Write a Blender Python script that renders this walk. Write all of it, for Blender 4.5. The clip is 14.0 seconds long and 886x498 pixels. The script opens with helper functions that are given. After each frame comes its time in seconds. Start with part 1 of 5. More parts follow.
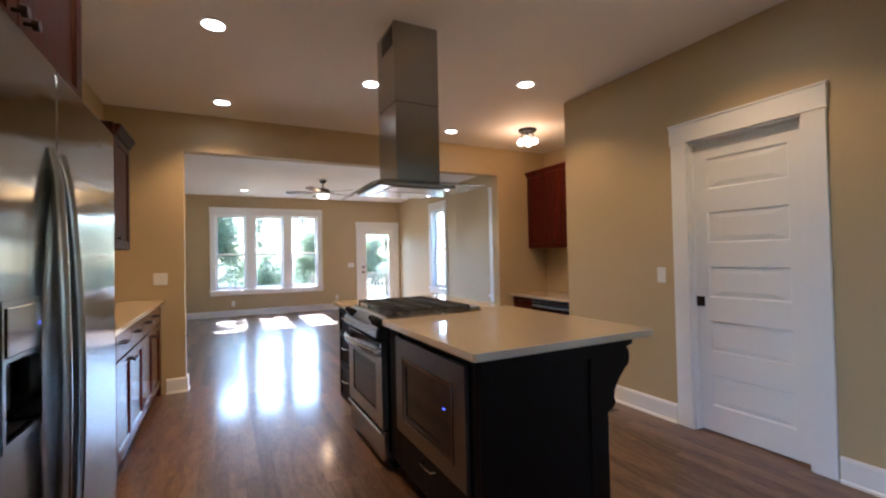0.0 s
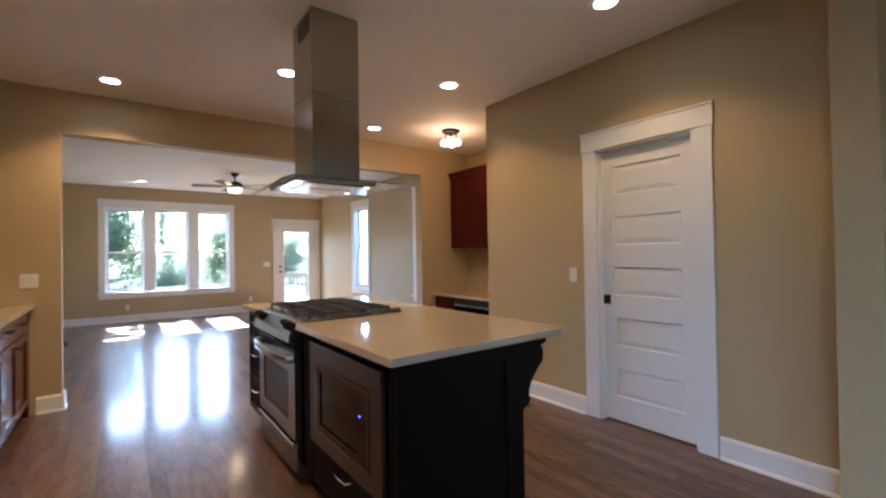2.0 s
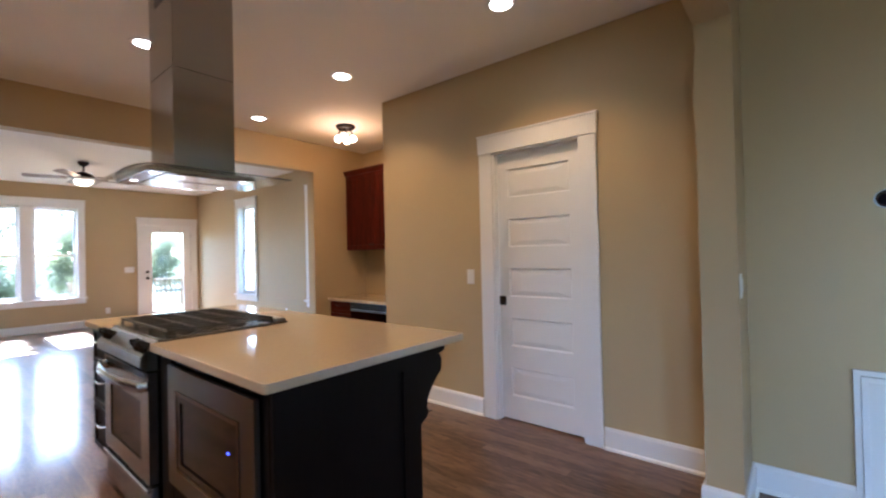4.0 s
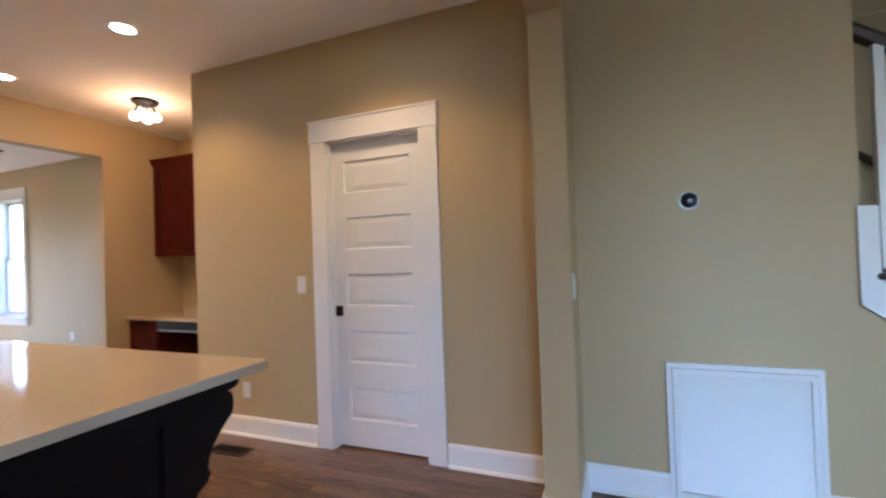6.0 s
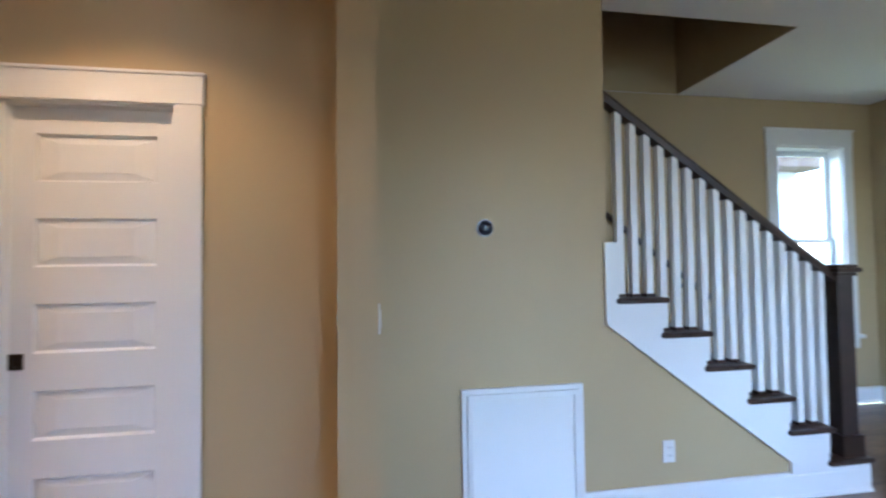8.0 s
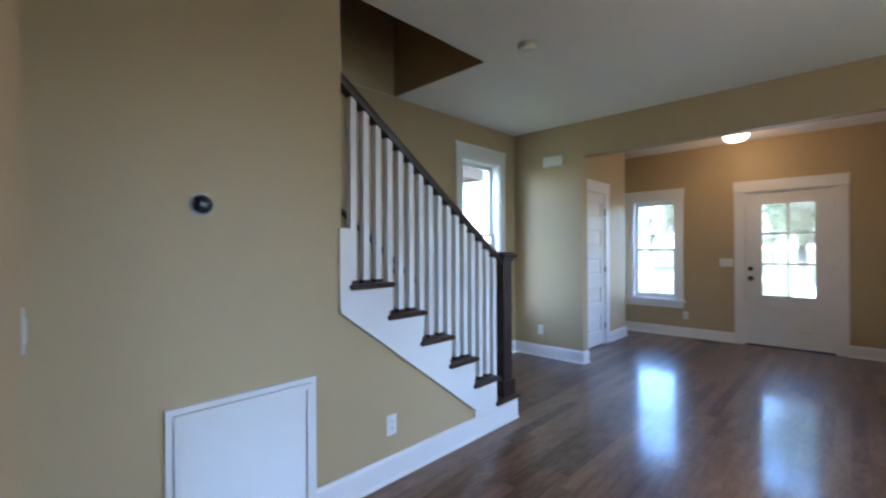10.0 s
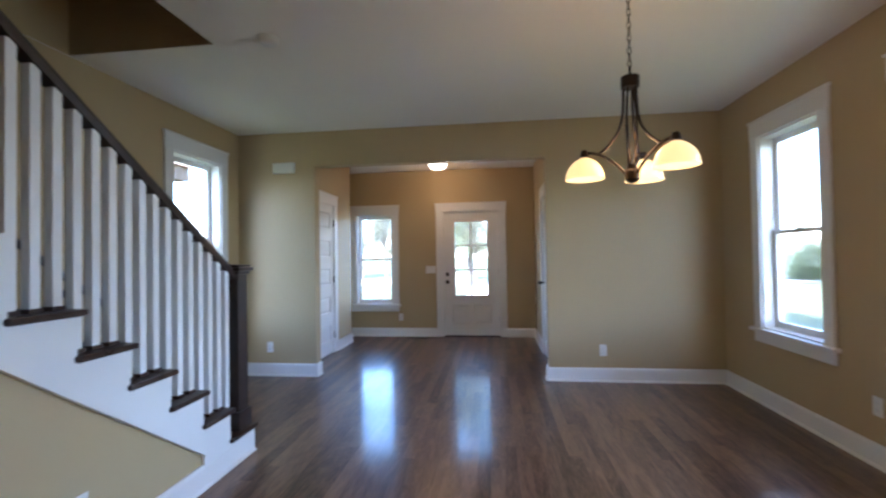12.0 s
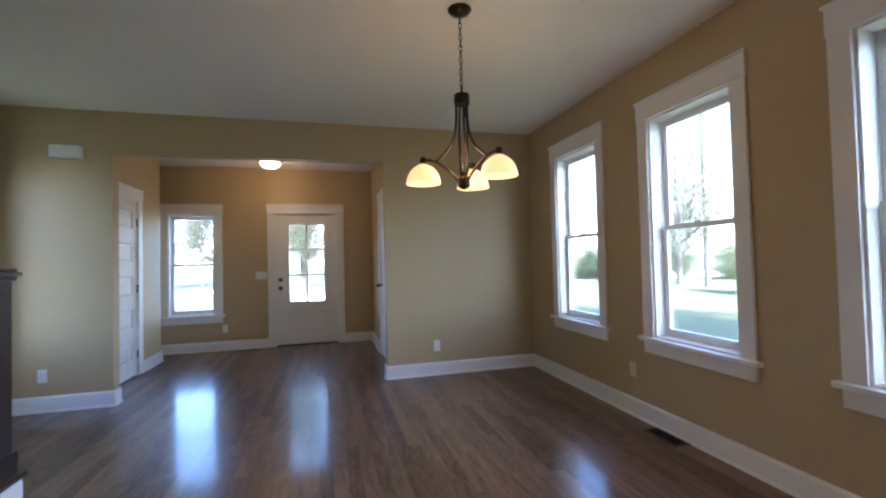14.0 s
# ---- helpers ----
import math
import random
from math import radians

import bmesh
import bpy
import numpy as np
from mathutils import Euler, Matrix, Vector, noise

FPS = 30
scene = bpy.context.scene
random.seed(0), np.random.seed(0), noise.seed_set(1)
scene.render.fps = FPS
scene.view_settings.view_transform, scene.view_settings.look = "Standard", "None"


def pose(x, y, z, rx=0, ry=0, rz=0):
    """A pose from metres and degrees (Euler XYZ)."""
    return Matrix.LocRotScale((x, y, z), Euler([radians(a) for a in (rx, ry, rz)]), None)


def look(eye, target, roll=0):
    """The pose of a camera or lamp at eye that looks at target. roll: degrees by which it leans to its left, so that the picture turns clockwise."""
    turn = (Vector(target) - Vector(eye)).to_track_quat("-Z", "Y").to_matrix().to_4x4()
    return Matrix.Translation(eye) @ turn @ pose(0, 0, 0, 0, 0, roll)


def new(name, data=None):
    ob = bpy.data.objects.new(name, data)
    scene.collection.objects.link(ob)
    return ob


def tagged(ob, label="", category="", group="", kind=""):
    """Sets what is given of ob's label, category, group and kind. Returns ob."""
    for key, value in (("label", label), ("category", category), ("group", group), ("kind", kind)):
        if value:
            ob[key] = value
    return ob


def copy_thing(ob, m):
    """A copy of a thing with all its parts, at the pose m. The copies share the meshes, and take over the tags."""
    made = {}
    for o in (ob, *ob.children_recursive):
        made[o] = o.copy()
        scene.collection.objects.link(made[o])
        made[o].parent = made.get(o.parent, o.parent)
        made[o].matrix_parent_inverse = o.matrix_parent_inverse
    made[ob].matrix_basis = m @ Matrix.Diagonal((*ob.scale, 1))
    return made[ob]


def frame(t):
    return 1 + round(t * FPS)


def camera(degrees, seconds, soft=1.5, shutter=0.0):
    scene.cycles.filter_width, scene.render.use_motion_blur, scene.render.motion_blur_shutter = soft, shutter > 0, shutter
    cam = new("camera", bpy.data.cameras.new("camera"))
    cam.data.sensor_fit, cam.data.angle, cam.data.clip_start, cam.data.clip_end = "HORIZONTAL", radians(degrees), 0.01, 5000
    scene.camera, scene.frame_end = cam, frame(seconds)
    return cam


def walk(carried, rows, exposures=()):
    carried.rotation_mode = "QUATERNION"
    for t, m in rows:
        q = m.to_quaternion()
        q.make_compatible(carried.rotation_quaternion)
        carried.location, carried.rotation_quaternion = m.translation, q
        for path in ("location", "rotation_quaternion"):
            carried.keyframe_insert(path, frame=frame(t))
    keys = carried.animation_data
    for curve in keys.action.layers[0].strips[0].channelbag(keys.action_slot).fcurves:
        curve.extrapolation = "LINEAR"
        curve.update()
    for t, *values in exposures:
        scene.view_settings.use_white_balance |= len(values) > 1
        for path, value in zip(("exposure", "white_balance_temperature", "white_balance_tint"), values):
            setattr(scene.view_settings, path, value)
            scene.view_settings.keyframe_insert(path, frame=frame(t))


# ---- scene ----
EXPOSURES = [(0.0, 4.87, 5200, 11), (2.0, 4.87, 5200, 11), (5.0, 5.24, 5250, 13), (6.5, 5.32, 5200, 13), (8.0, 5.43, 5150, 14), (8.7, 5.36, 5200, 14), (11.0, 5.02, 5400, 17), (12.5, 5.07, 5500, 18), (14.0, 4.86, 5550, 18)]
cam = camera(91.8, 14.0, 2.2, 0.5)
PATH = [
    (0, (0.542, 0.289, 1.271), (1.446, 2.073, 1.304), -1.2),
    (0.5, (0.545, 0.283, 1.274), (1.51, 2.034, 1.308), -1.2),
    (1, (0.549, 0.289, 1.276), (1.589, 1.998, 1.309), -1.1),
    (1.5, (0.569, 0.304, 1.277), (1.682, 1.965, 1.305), -1.0),
    (2, (0.591, 0.319, 1.277), (1.791, 1.919, 1.3), -0.9),
    (4.5, (0.792, 0.458, 1.288), (2.421, 1.619, 1.309), -1.4),
    (5, (0.897, 0.485, 1.284), (2.618, 1.504, 1.307), -1.5),
    (5.5, (1.008, 0.481, 1.274), (2.806, 1.357, 1.3), -1.9),
    (6, (1.114, 0.479, 1.266), (2.977, 1.205, 1.293), -2.0),
    (6.5, (1.214, 0.526, 1.285), (3.153, 1.017, 1.316), -1.2),
    (7, (1.289, 0.593, 1.285), (3.272, 0.847, 1.338), -0.5),
    (7.5, (1.374, 0.639, 1.318), (3.373, 0.625, 1.371), -0.5),
    (8, (1.427, 0.652, 1.325), (3.402, 0.344, 1.384), -0.7),
    (8.5, (1.477, 0.659, 1.334), (3.368, 0.009, 1.381), -0.8),
    (8.7, (1.487, 0.676, 1.331), (3.326, -0.109, 1.372), -0.5),
    (10.8, (1.707, 0.695, 1.299), (2.697, -1.043, 1.302), -0.6),
    (11, (1.722, 0.695, 1.299), (2.595, -1.104, 1.31), -0.6),
    (11.5, (1.759, 0.68, 1.306), (2.312, -1.241, 1.329), -0.5),
    (12, (1.834, 0.697, 1.311), (2.071, -1.288, 1.347), -0.9),
    (12.5, (1.857, 0.7, 1.305), (1.838, -1.299, 1.355), -1.4),
    (13, (1.867, 0.706, 1.296), (1.646, -1.28, 1.352), -1.6),
    (13.5, (1.887, 0.731, 1.286), (1.485, -1.227, 1.339), -1.6),
    (14, (1.887, 0.745, 1.27), (1.37, -1.186, 1.321), -1.4),
]
walk(cam, [(t, look(eye, at, lean)) for t, eye, at, lean in PATH], EXPOSURES)
# ---------------------------------------------------------------- light
world = bpy.data.worlds.new("sky")
scene.world = world
world.use_nodes = True
wn = world.node_tree.nodes
sky = wn.new("ShaderNodeTexSky")
sky.sky_type = "NISHITA"
sky.sun_disc = False
sky.sun_elevation = radians(41.5)
sky.sun_rotation = radians(0.5)
wn["Background"].inputs[1].default_value = 0.15
world.node_tree.links.new(sky.outputs[0], wn["Background"].inputs[0])

sun = new("sun", bpy.data.lights.new("sun", "SUN"))
sun.data.energy, sun.data.angle, sun.data.color = 4.2, radians(0.55), (1.0, 0.95, 0.88)
sun.matrix_basis = look((0, 0, 20), (-0.01, -1.0, 20 - 0.885))

CEIL = 2.743
CANS = [(0.49, 3.29), (0.53, 4.75), (1.66, 3.78), (2.88, 3.25), (2.94, 4.74), (2.88, 1.74), (0.49, 1.74)]
DAYLIGHT = 0.23
LIVING_CANS = [(0.91, 10.2), (4.2, 10.2), (0.91, 6.6), (4.2, 6.6)]


def lamp(name, x, y, z, watts, color, radius=0.05, spot=0.0):
    data = bpy.data.lights.new(name, "SPOT" if spot else "POINT")
    data.energy, data.color, data.shadow_soft_size = watts, color, radius
    if spot:
        data.spot_size, data.spot_blend = radians(spot), 0.6
    ob = new(name, data)
    ob.location = (x, y, z)
    return ob


WARM = (1.0, 0.59, 0.25)
for cx, cy in CANS:
    lamp("downlight_lamp", cx, cy, CEIL - 0.02, 2.4 if cx < 1 else 1.3 if cy < 2 else 1.5 if cx > 2.5 and cy < 4 else 2.1, WARM, 0.05, 125)
for cx, cy in LIVING_CANS:
    lamp("downlight_lamp", cx, cy, CEIL - 0.02, 0.12, WARM, 0.05, 125)

# sky light that comes in through the three dining windows
for cy in (-2.945, -1.60, -0.29):
    data = bpy.data.lights.new("window_daylight", "AREA")
    data.shape, data.size, data.size_y = "RECTANGLE", 0.66, 1.55
    data.energy, data.color, data.spread = DAYLIGHT, (0.76, 0.90, 1.0), radians(90)
    ob = new("window_daylight", data)
    ob.matrix_basis = look((-0.535, cy, 1.47), (1.0, cy, 1.47 - 0.75))

# ---------------------------------------------------------------- materials


def mat(name, color, rough=0.5, metal=0.0, noise=0.0, scale=8.0, bump=0.0, bump_scale=60.0, coat=0.0, spec=0.5, rough_var=0.0):
    m = bpy.data.materials.new(name)
    m.use_nodes = True
    nt = m.node_tree
    b = nt.nodes["Principled BSDF"]
    b.inputs["Base Color"].default_value = (*color, 1)
    b.inputs["Roughness"].default_value = rough
    b.inputs["Metallic"].default_value = metal
    b.inputs["Coat Weight"].default_value = coat
    b.inputs["Coat Roughness"].default_value = 0.12
    b.inputs["Specular IOR Level"].default_value = spec
    tc = nt.nodes.new("ShaderNodeTexCoord")
    if noise:
        n = nt.nodes.new("ShaderNodeTexNoise")
        n.inputs["Scale"].default_value, n.inputs["Detail"].default_value = scale, 6
        nt.links.new(tc.outputs["Object"], n.inputs["Vector"])
        r = nt.nodes.new("ShaderNodeMapRange")
        r.inputs["To Min"].default_value, r.inputs["To Max"].default_value = 1 - noise, 1 + noise
        nt.links.new(n.outputs["Fac"], r.inputs["Value"])
        mx = nt.nodes.new("ShaderNodeMix")
        mx.data_type, mx.blend_type = "RGBA", "MULTIPLY"
        mx.inputs["Factor"].default_value = 1
        mx.inputs["A"].default_value = (*color, 1)
        nt.links.new(r.outputs["Result"], mx.inputs["B"])
        nt.links.new(mx.outputs["Result"], b.inputs["Base Color"])
        if rough_var:
            rr = nt.nodes.new("ShaderNodeMapRange")
            rr.inputs["To Min"].default_value, rr.inputs["To Max"].default_value = rough - rough_var, rough + rough_var
            nt.links.new(n.outputs["Fac"], rr.inputs["Value"])
            nt.links.new(rr.outputs["Result"], b.inputs["Roughness"])
    if bump:
        n2 = nt.nodes.new("ShaderNodeTexNoise")
        n2.inputs["Scale"].default_value, n2.inputs["Detail"].default_value = bump_scale, 4
        nt.links.new(tc.outputs["Object"], n2.inputs["Vector"])
        bp = nt.nodes.new("ShaderNodeBump")
        bp.inputs["Strength"].default_value, bp.inputs["Distance"].default_value = bump, 0.004
        nt.links.new(n2.outputs["Fac"], bp.inputs["Height"])
        nt.links.new(bp.outputs["Normal"], b.inputs["Normal"])
    return m


def wood(name, dark, light, rough=0.3, stretch=(14, 1.2, 14), coat=0.0, per_piece=0.0, island=False, bump=0.15, fine=1.0, spec=0.5):
    """Grained wood; the grain runs along the axis with the small stretch."""
    m = bpy.data.materials.new(name)
    m.use_nodes = True
    nt = m.node_tree
    L = nt.links.new
    b = nt.nodes["Principled BSDF"]
    tc = nt.nodes.new("ShaderNodeTexCoord")
    mp = nt.nodes.new("ShaderNodeMapping")
    mp.inputs["Scale"].default_value = stretch
    L(tc.outputs["Object"], mp.inputs["Vector"])
    rnd = None
    if per_piece:
        if island:
            src = nt.nodes.new("ShaderNodeNewGeometry").outputs["Random Per Island"]
        else:
            src = nt.nodes.new("ShaderNodeObjectInfo").outputs["Random"]
        rnd = src
        sc = nt.nodes.new("ShaderNodeVectorMath")
        sc.operation = "SCALE"
        sc.inputs[0].default_value = (37, 91, 13)
        L(src, sc.inputs["Scale"])
        L(sc.outputs[0], mp.inputs["Location"])
    n = nt.nodes.new("ShaderNodeTexNoise")
    n.inputs["Scale"].default_value, n.inputs["Detail"].default_value, n.inputs["Distortion"].default_value = 1.6 * fine, 8, 1.2
    L(mp.outputs[0], n.inputs["Vector"])
    n2 = nt.nodes.new("ShaderNodeTexNoise")
    n2.inputs["Scale"].default_value, n2.inputs["Detail"].default_value = 9 * fine, 5
    L(mp.outputs[0], n2.inputs["Vector"])
    ad = nt.nodes.new("ShaderNodeMath")
    ad.operation = "MULTIPLY_ADD"
    ad.inputs[1].default_value, ad.inputs[2].default_value = 0.45, 0.0
    L(n2.outputs["Fac"], ad.inputs[0])
    ad2 = nt.nodes.new("ShaderNodeMath")
    ad2.operation = "MULTIPLY_ADD"
    ad2.inputs[1].default_value = 0.75
    L(n.outputs["Fac"], ad2.inputs[0])
    L(ad.outputs[0], ad2.inputs[2])
    val = ad2.outputs[0]
    if rnd:
        pc = nt.nodes.new("ShaderNodeMath")
        pc.operation = "MULTIPLY_ADD"
        pc.inputs[1].default_value = per_piece
        L(rnd, pc.inputs[0])
        L(val, pc.inputs[2])
        sub = nt.nodes.new("ShaderNodeMath")
        sub.operation = "SUBTRACT"
        sub.inputs[1].default_value = per_piece / 2
        L(pc.outputs[0], sub.inputs[0])
        val = sub.outputs[0]
    cr = nt.nodes.new("ShaderNodeValToRGB")
    cr.color_ramp.elements[0].position, cr.color_ramp.elements[1].position = 0.36, 0.84
    cr.color_ramp.elements[0].color = (*dark, 1)
    cr.color_ramp.elements[1].color = (*light, 1)
    L(val, cr.inputs["Fac"])
    L(cr.outputs["Color"], b.inputs["Base Color"])
    rr = nt.nodes.new("ShaderNodeMapRange")
    rr.inputs["To Min"].default_value, rr.inputs["To Max"].default_value = rough * 0.8, rough * 1.3
    L(n.outputs["Fac"], rr.inputs["Value"])
    L(rr.outputs["Result"], b.inputs["Roughness"])
    b.inputs["Coat Weight"].default_value = coat
    b.inputs["Coat Roughness"].default_value = 0.125
    b.inputs["Specular IOR Level"].default_value = spec
    bp = nt.nodes.new("ShaderNodeBump")
    bp.inputs["Strength"].default_value, bp.inputs["Distance"].default_value = bump, 0.0015
    L(n2.outputs["Fac"], bp.inputs["Height"])
    L(bp.outputs["Normal"], b.inputs["Normal"])
    return m


def emit(name, color, strength, base=(0.9, 0.9, 0.88)):
    m = mat(name, base, 0.3)
    b = m.node_tree.nodes["Principled BSDF"]
    b.inputs["Emission Color"].default_value = (*color, 1)
    b.inputs["Emission Strength"].default_value = strength
    return m


def clear_glass(name, tint=(1, 1, 1), gloss=1.0):
    m = bpy.data.materials.new(name)
    m.use_nodes = True
    nt = m.node_tree
    nt.nodes.remove(nt.nodes["Principled BSDF"])
    out = nt.nodes["Material Output"]
    tr = nt.nodes.new("ShaderNodeBsdfTransparent")
    tr.inputs["Color"].default_value = (*tint, 1)
    gl = nt.nodes.new("ShaderNodeBsdfGlossy")
    gl.inputs["Roughness"].default_value = 0.01
    fr = nt.nodes.new("ShaderNodeLayerWeight")
    fr.inputs["Blend"].default_value = 0.5
    pw = nt.nodes.new("ShaderNodeMath")
    pw.operation = "POWER"
    pw.inputs[1].default_value = 4.0
    nt.links.new(fr.outputs["Facing"], pw.inputs[0])
    mu = nt.nodes.new("ShaderNodeMath")
    mu.operation = "MULTIPLY_ADD"
    mu.inputs[1].default_value, mu.inputs[2].default_value = 0.8 * min(gloss, 1.2), 0.04 * gloss
    nt.links.new(pw.outputs[0], mu.inputs[0])
    mx = nt.nodes.new("ShaderNodeMixShader")
    nt.links.new(mu.outputs[0], mx.inputs[0])
    nt.links.new(tr.outputs[0], mx.inputs[1])
    nt.links.new(gl.outputs[0], mx.inputs[2])
    nt.links.new(mx.outputs[0], out.inputs[0])
    return m


def steel(name, color=(0.55, 0.54, 0.52), rough=0.28, stretch=(2, 2, 240), wave=0.0, aniso=0.0):
    """Brushed metal: fine streaks across the small stretch."""
    m = mat(name, color, rough, 1.0)
    nt = m.node_tree
    b = nt.nodes["Principled BSDF"]
    tc = nt.nodes.new("ShaderNodeTexCoord")
    mp = nt.nodes.new("ShaderNodeMapping")
    mp.inputs["Scale"].default_value = stretch
    nt.links.new(tc.outputs["Object"], mp.inputs["Vector"])
    n = nt.nodes.new("ShaderNodeTexNoise")
    n.inputs["Scale"].default_value, n.inputs["Detail"].default_value = 3, 4
    nt.links.new(mp.outputs[0], n.inputs["Vector"])
    r = nt.nodes.new("ShaderNodeMapRange")
    r.inputs["To Min"].default_value, r.inputs["To Max"].default_value = rough * 0.9, rough * 1.12
    nt.links.new(n.outputs["Fac"], r.inputs["Value"])
    nt.links.new(r.outputs["Result"], b.inputs["Roughness"])
    bp = nt.nodes.new("ShaderNodeBump")
    bp.inputs["Strength"].default_value, bp.inputs["Distance"].default_value = 0.012, 0.0005
    nt.links.new(n.outputs["Fac"], bp.inputs["Height"])
    nt.links.new(bp.outputs["Normal"], b.inputs["Normal"])
    if aniso:
        b.inputs["Anisotropic"].default_value = aniso
        tg = nt.nodes.new("ShaderNodeTangent")
        tg.direction_type, tg.axis = "RADIAL", "Z"
        nt.links.new(tg.outputs[0], b.inputs["Tangent"])
    if wave:
        mp2 = nt.nodes.new("ShaderNodeMapping")
        mp2.inputs["Scale"].default_value = (0.8, 0.8, 7)
        nt.links.new(tc.outputs["Object"], mp2.inputs["Vector"])
        n2 = nt.nodes.new("ShaderNodeTexNoise")
        n2.inputs["Scale"].default_value, n2.inputs["Detail"].default_value = 1.0, 2
        nt.links.new(mp2.outputs[0], n2.inputs["Vector"])
        b2 = nt.nodes.new("ShaderNodeBump")
        b2.inputs["Strength"].default_value, b2.inputs["Distance"].default_value = wave, 0.02
        nt.links.new(n2.outputs["Fac"], b2.inputs["Height"])
        nt.links.new(b2.outputs["Normal"], bp.inputs["Normal"])
    return m


TAN = mat("tan_wall_paint", (0.478, 0.372, 0.207), 0.55, noise=0.035, scale=1.3, bump=0.12, bump_scale=220)
WHITE = mat("white_trim_paint", (0.80, 0.80, 0.79), 0.32, noise=0.025, scale=3, bump=0.04, bump_scale=90)
CEILING = mat("white_ceiling_paint", (0.85, 0.83, 0.80), 0.75, noise=0.02, scale=1.5, bump=0.15, bump_scale=180)
OAK = wood("walnut_stained_oak", (0.046, 0.024, 0.014), (0.205, 0.118, 0.070), 0.3, (10, 1.9, 10), per_piece=0.29, coat=0.62, bump=0.05, spec=0.16)
OAK_JOINED = wood("walnut_stained_oak_joined", (0.046, 0.024, 0.014), (0.205, 0.118, 0.070), 0.3, (10, 1.9, 10), per_piece=0.29, coat=0.62, bump=0.05, island=True, spec=0.16)
SUBFLOOR = mat("dark_subfloor", (0.02, 0.012, 0.008), 0.8, noise=0.2)
TREAD = wood("dark_stained_tread", (0.012, 0.007, 0.005), (0.06, 0.032, 0.02), 0.28, (1.0, 14, 14))
RAIL = wood("dark_stained_rail", (0.010, 0.006, 0.004), (0.045, 0.024, 0.015), 0.3, (14, 1.2, 2.0))
ESPRESSO = wood("espresso_cabinet_wood", (0.0025, 0.002, 0.002), (0.007, 0.005, 0.0045), 0.42, (14, 14, 1.2), bump=0.06, spec=0.12)
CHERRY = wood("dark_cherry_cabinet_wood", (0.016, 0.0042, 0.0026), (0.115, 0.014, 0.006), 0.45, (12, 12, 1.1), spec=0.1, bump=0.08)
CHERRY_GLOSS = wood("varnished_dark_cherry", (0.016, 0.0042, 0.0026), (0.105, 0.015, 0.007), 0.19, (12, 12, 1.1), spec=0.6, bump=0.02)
# Cherry copy with the shade on the refrigerator-side wall cabinets put into its colour.
CHERRY_SHADED = wood("shaded_dark_cherry", (0.011, 0.0042, 0.0025), (0.052, 0.014, 0.0075), 0.5, (12, 12, 1.1), spec=0.08, bump=0.05)
QUARTZ = mat("beige_quartz", (0.47, 0.385, 0.28), 0.07, noise=0.12, scale=130, spec=0.6)
STEEL = steel("brushed_stainless", (0.235, 0.23, 0.215), 0.13, wave=0.22, aniso=0.7)
STEEL_HANDLE = steel("satin_steel_handle", (0.38, 0.37, 0.35), 0.22)
STEEL_V = steel("brushed_stainless_flue", (0.43, 0.41, 0.385), 0.18, (120, 120, 1.5))
STEEL_DARK = steel("dark_stainless", (0.22, 0.215, 0.21), 0.3, (3, 200, 3))
COOKTOP = mat("dark_brushed_cooktop", (0.16, 0.15, 0.14), 0.22, 0.9, noise=0.1, scale=30)
CHROME = mat("polished_metal", (0.75, 0.75, 0.76), 0.12, 1.0)
BLACKGLASS = mat("black_glass", (0.008, 0.008, 0.009), 0.06, noise=0.1)
IRON = mat("cast_iron", (0.018, 0.017, 0.016), 0.5, noise=0.25, scale=40, bump=0.25, bump_scale=160)
ENAMEL = mat("black_enamel", (0.012, 0.012, 0.012), 0.16, noise=0.1)
BRONZE = mat("dark_bronze", (0.030, 0.020, 0.014), 0.36, 0.75, noise=0.3, scale=14)
DARKGREY = mat("dark_grey_plastic", (0.03, 0.03, 0.032), 0.4, noise=0.1)
PLASTIC = mat("white_plastic", (0.78, 0.78, 0.76), 0.35, noise=0.02)
GLASS = clear_glass("window_glass", (0.63, 0.665, 0.685))
HOODGLASS = clear_glass("hood_glass", (0.95, 0.97, 0.96), 1.0)
AMBER = emit("amber_glass_shade", (1.0, 0.62, 0.22), 0.040, (0.85, 0.66, 0.36))
BULB = emit("lit_bulb", (1.0, 0.84, 0.62), 0.3)
LENS = emit("lit_downlight_lens", (1.0, 0.90, 0.76), 0.9)
BOWL = emit("lit_frosted_bowl", (1.0, 0.82, 0.58), 0.18)
HOODLAMP = emit("lit_hood_lamp", (1.0, 0.9, 0.78), 0.12)
LED = emit("blue_display", (0.1, 0.12, 1.0), 0.13, (0.02, 0.02, 0.05))
SCREEN = mat("thermostat_face", (0.01, 0.012, 0.02), 0.08)
GRASS = mat("lawn_grass", (0.07, 0.076, 0.024), 0.85, noise=0.5, scale=0.7, bump=0.6, bump_scale=30)
def foliage(name, color, glow):
    """Leaves: thin, so that light comes through them."""
    m = mat(name, color, 0.55, noise=0.45, scale=0.9)
    nt = m.node_tree
    tr = nt.nodes.new("ShaderNodeBsdfTranslucent")
    tr.inputs["Color"].default_value = (*glow, 1)
    mx = nt.nodes.new("ShaderNodeMixShader")
    mx.inputs[0].default_value = 0.6
    nt.links.new(nt.nodes["Principled BSDF"].outputs[0], mx.inputs[1])
    nt.links.new(tr.outputs[0], mx.inputs[2])
    nt.links.new(mx.outputs[0], nt.nodes["Material Output"].inputs[0])
    return m


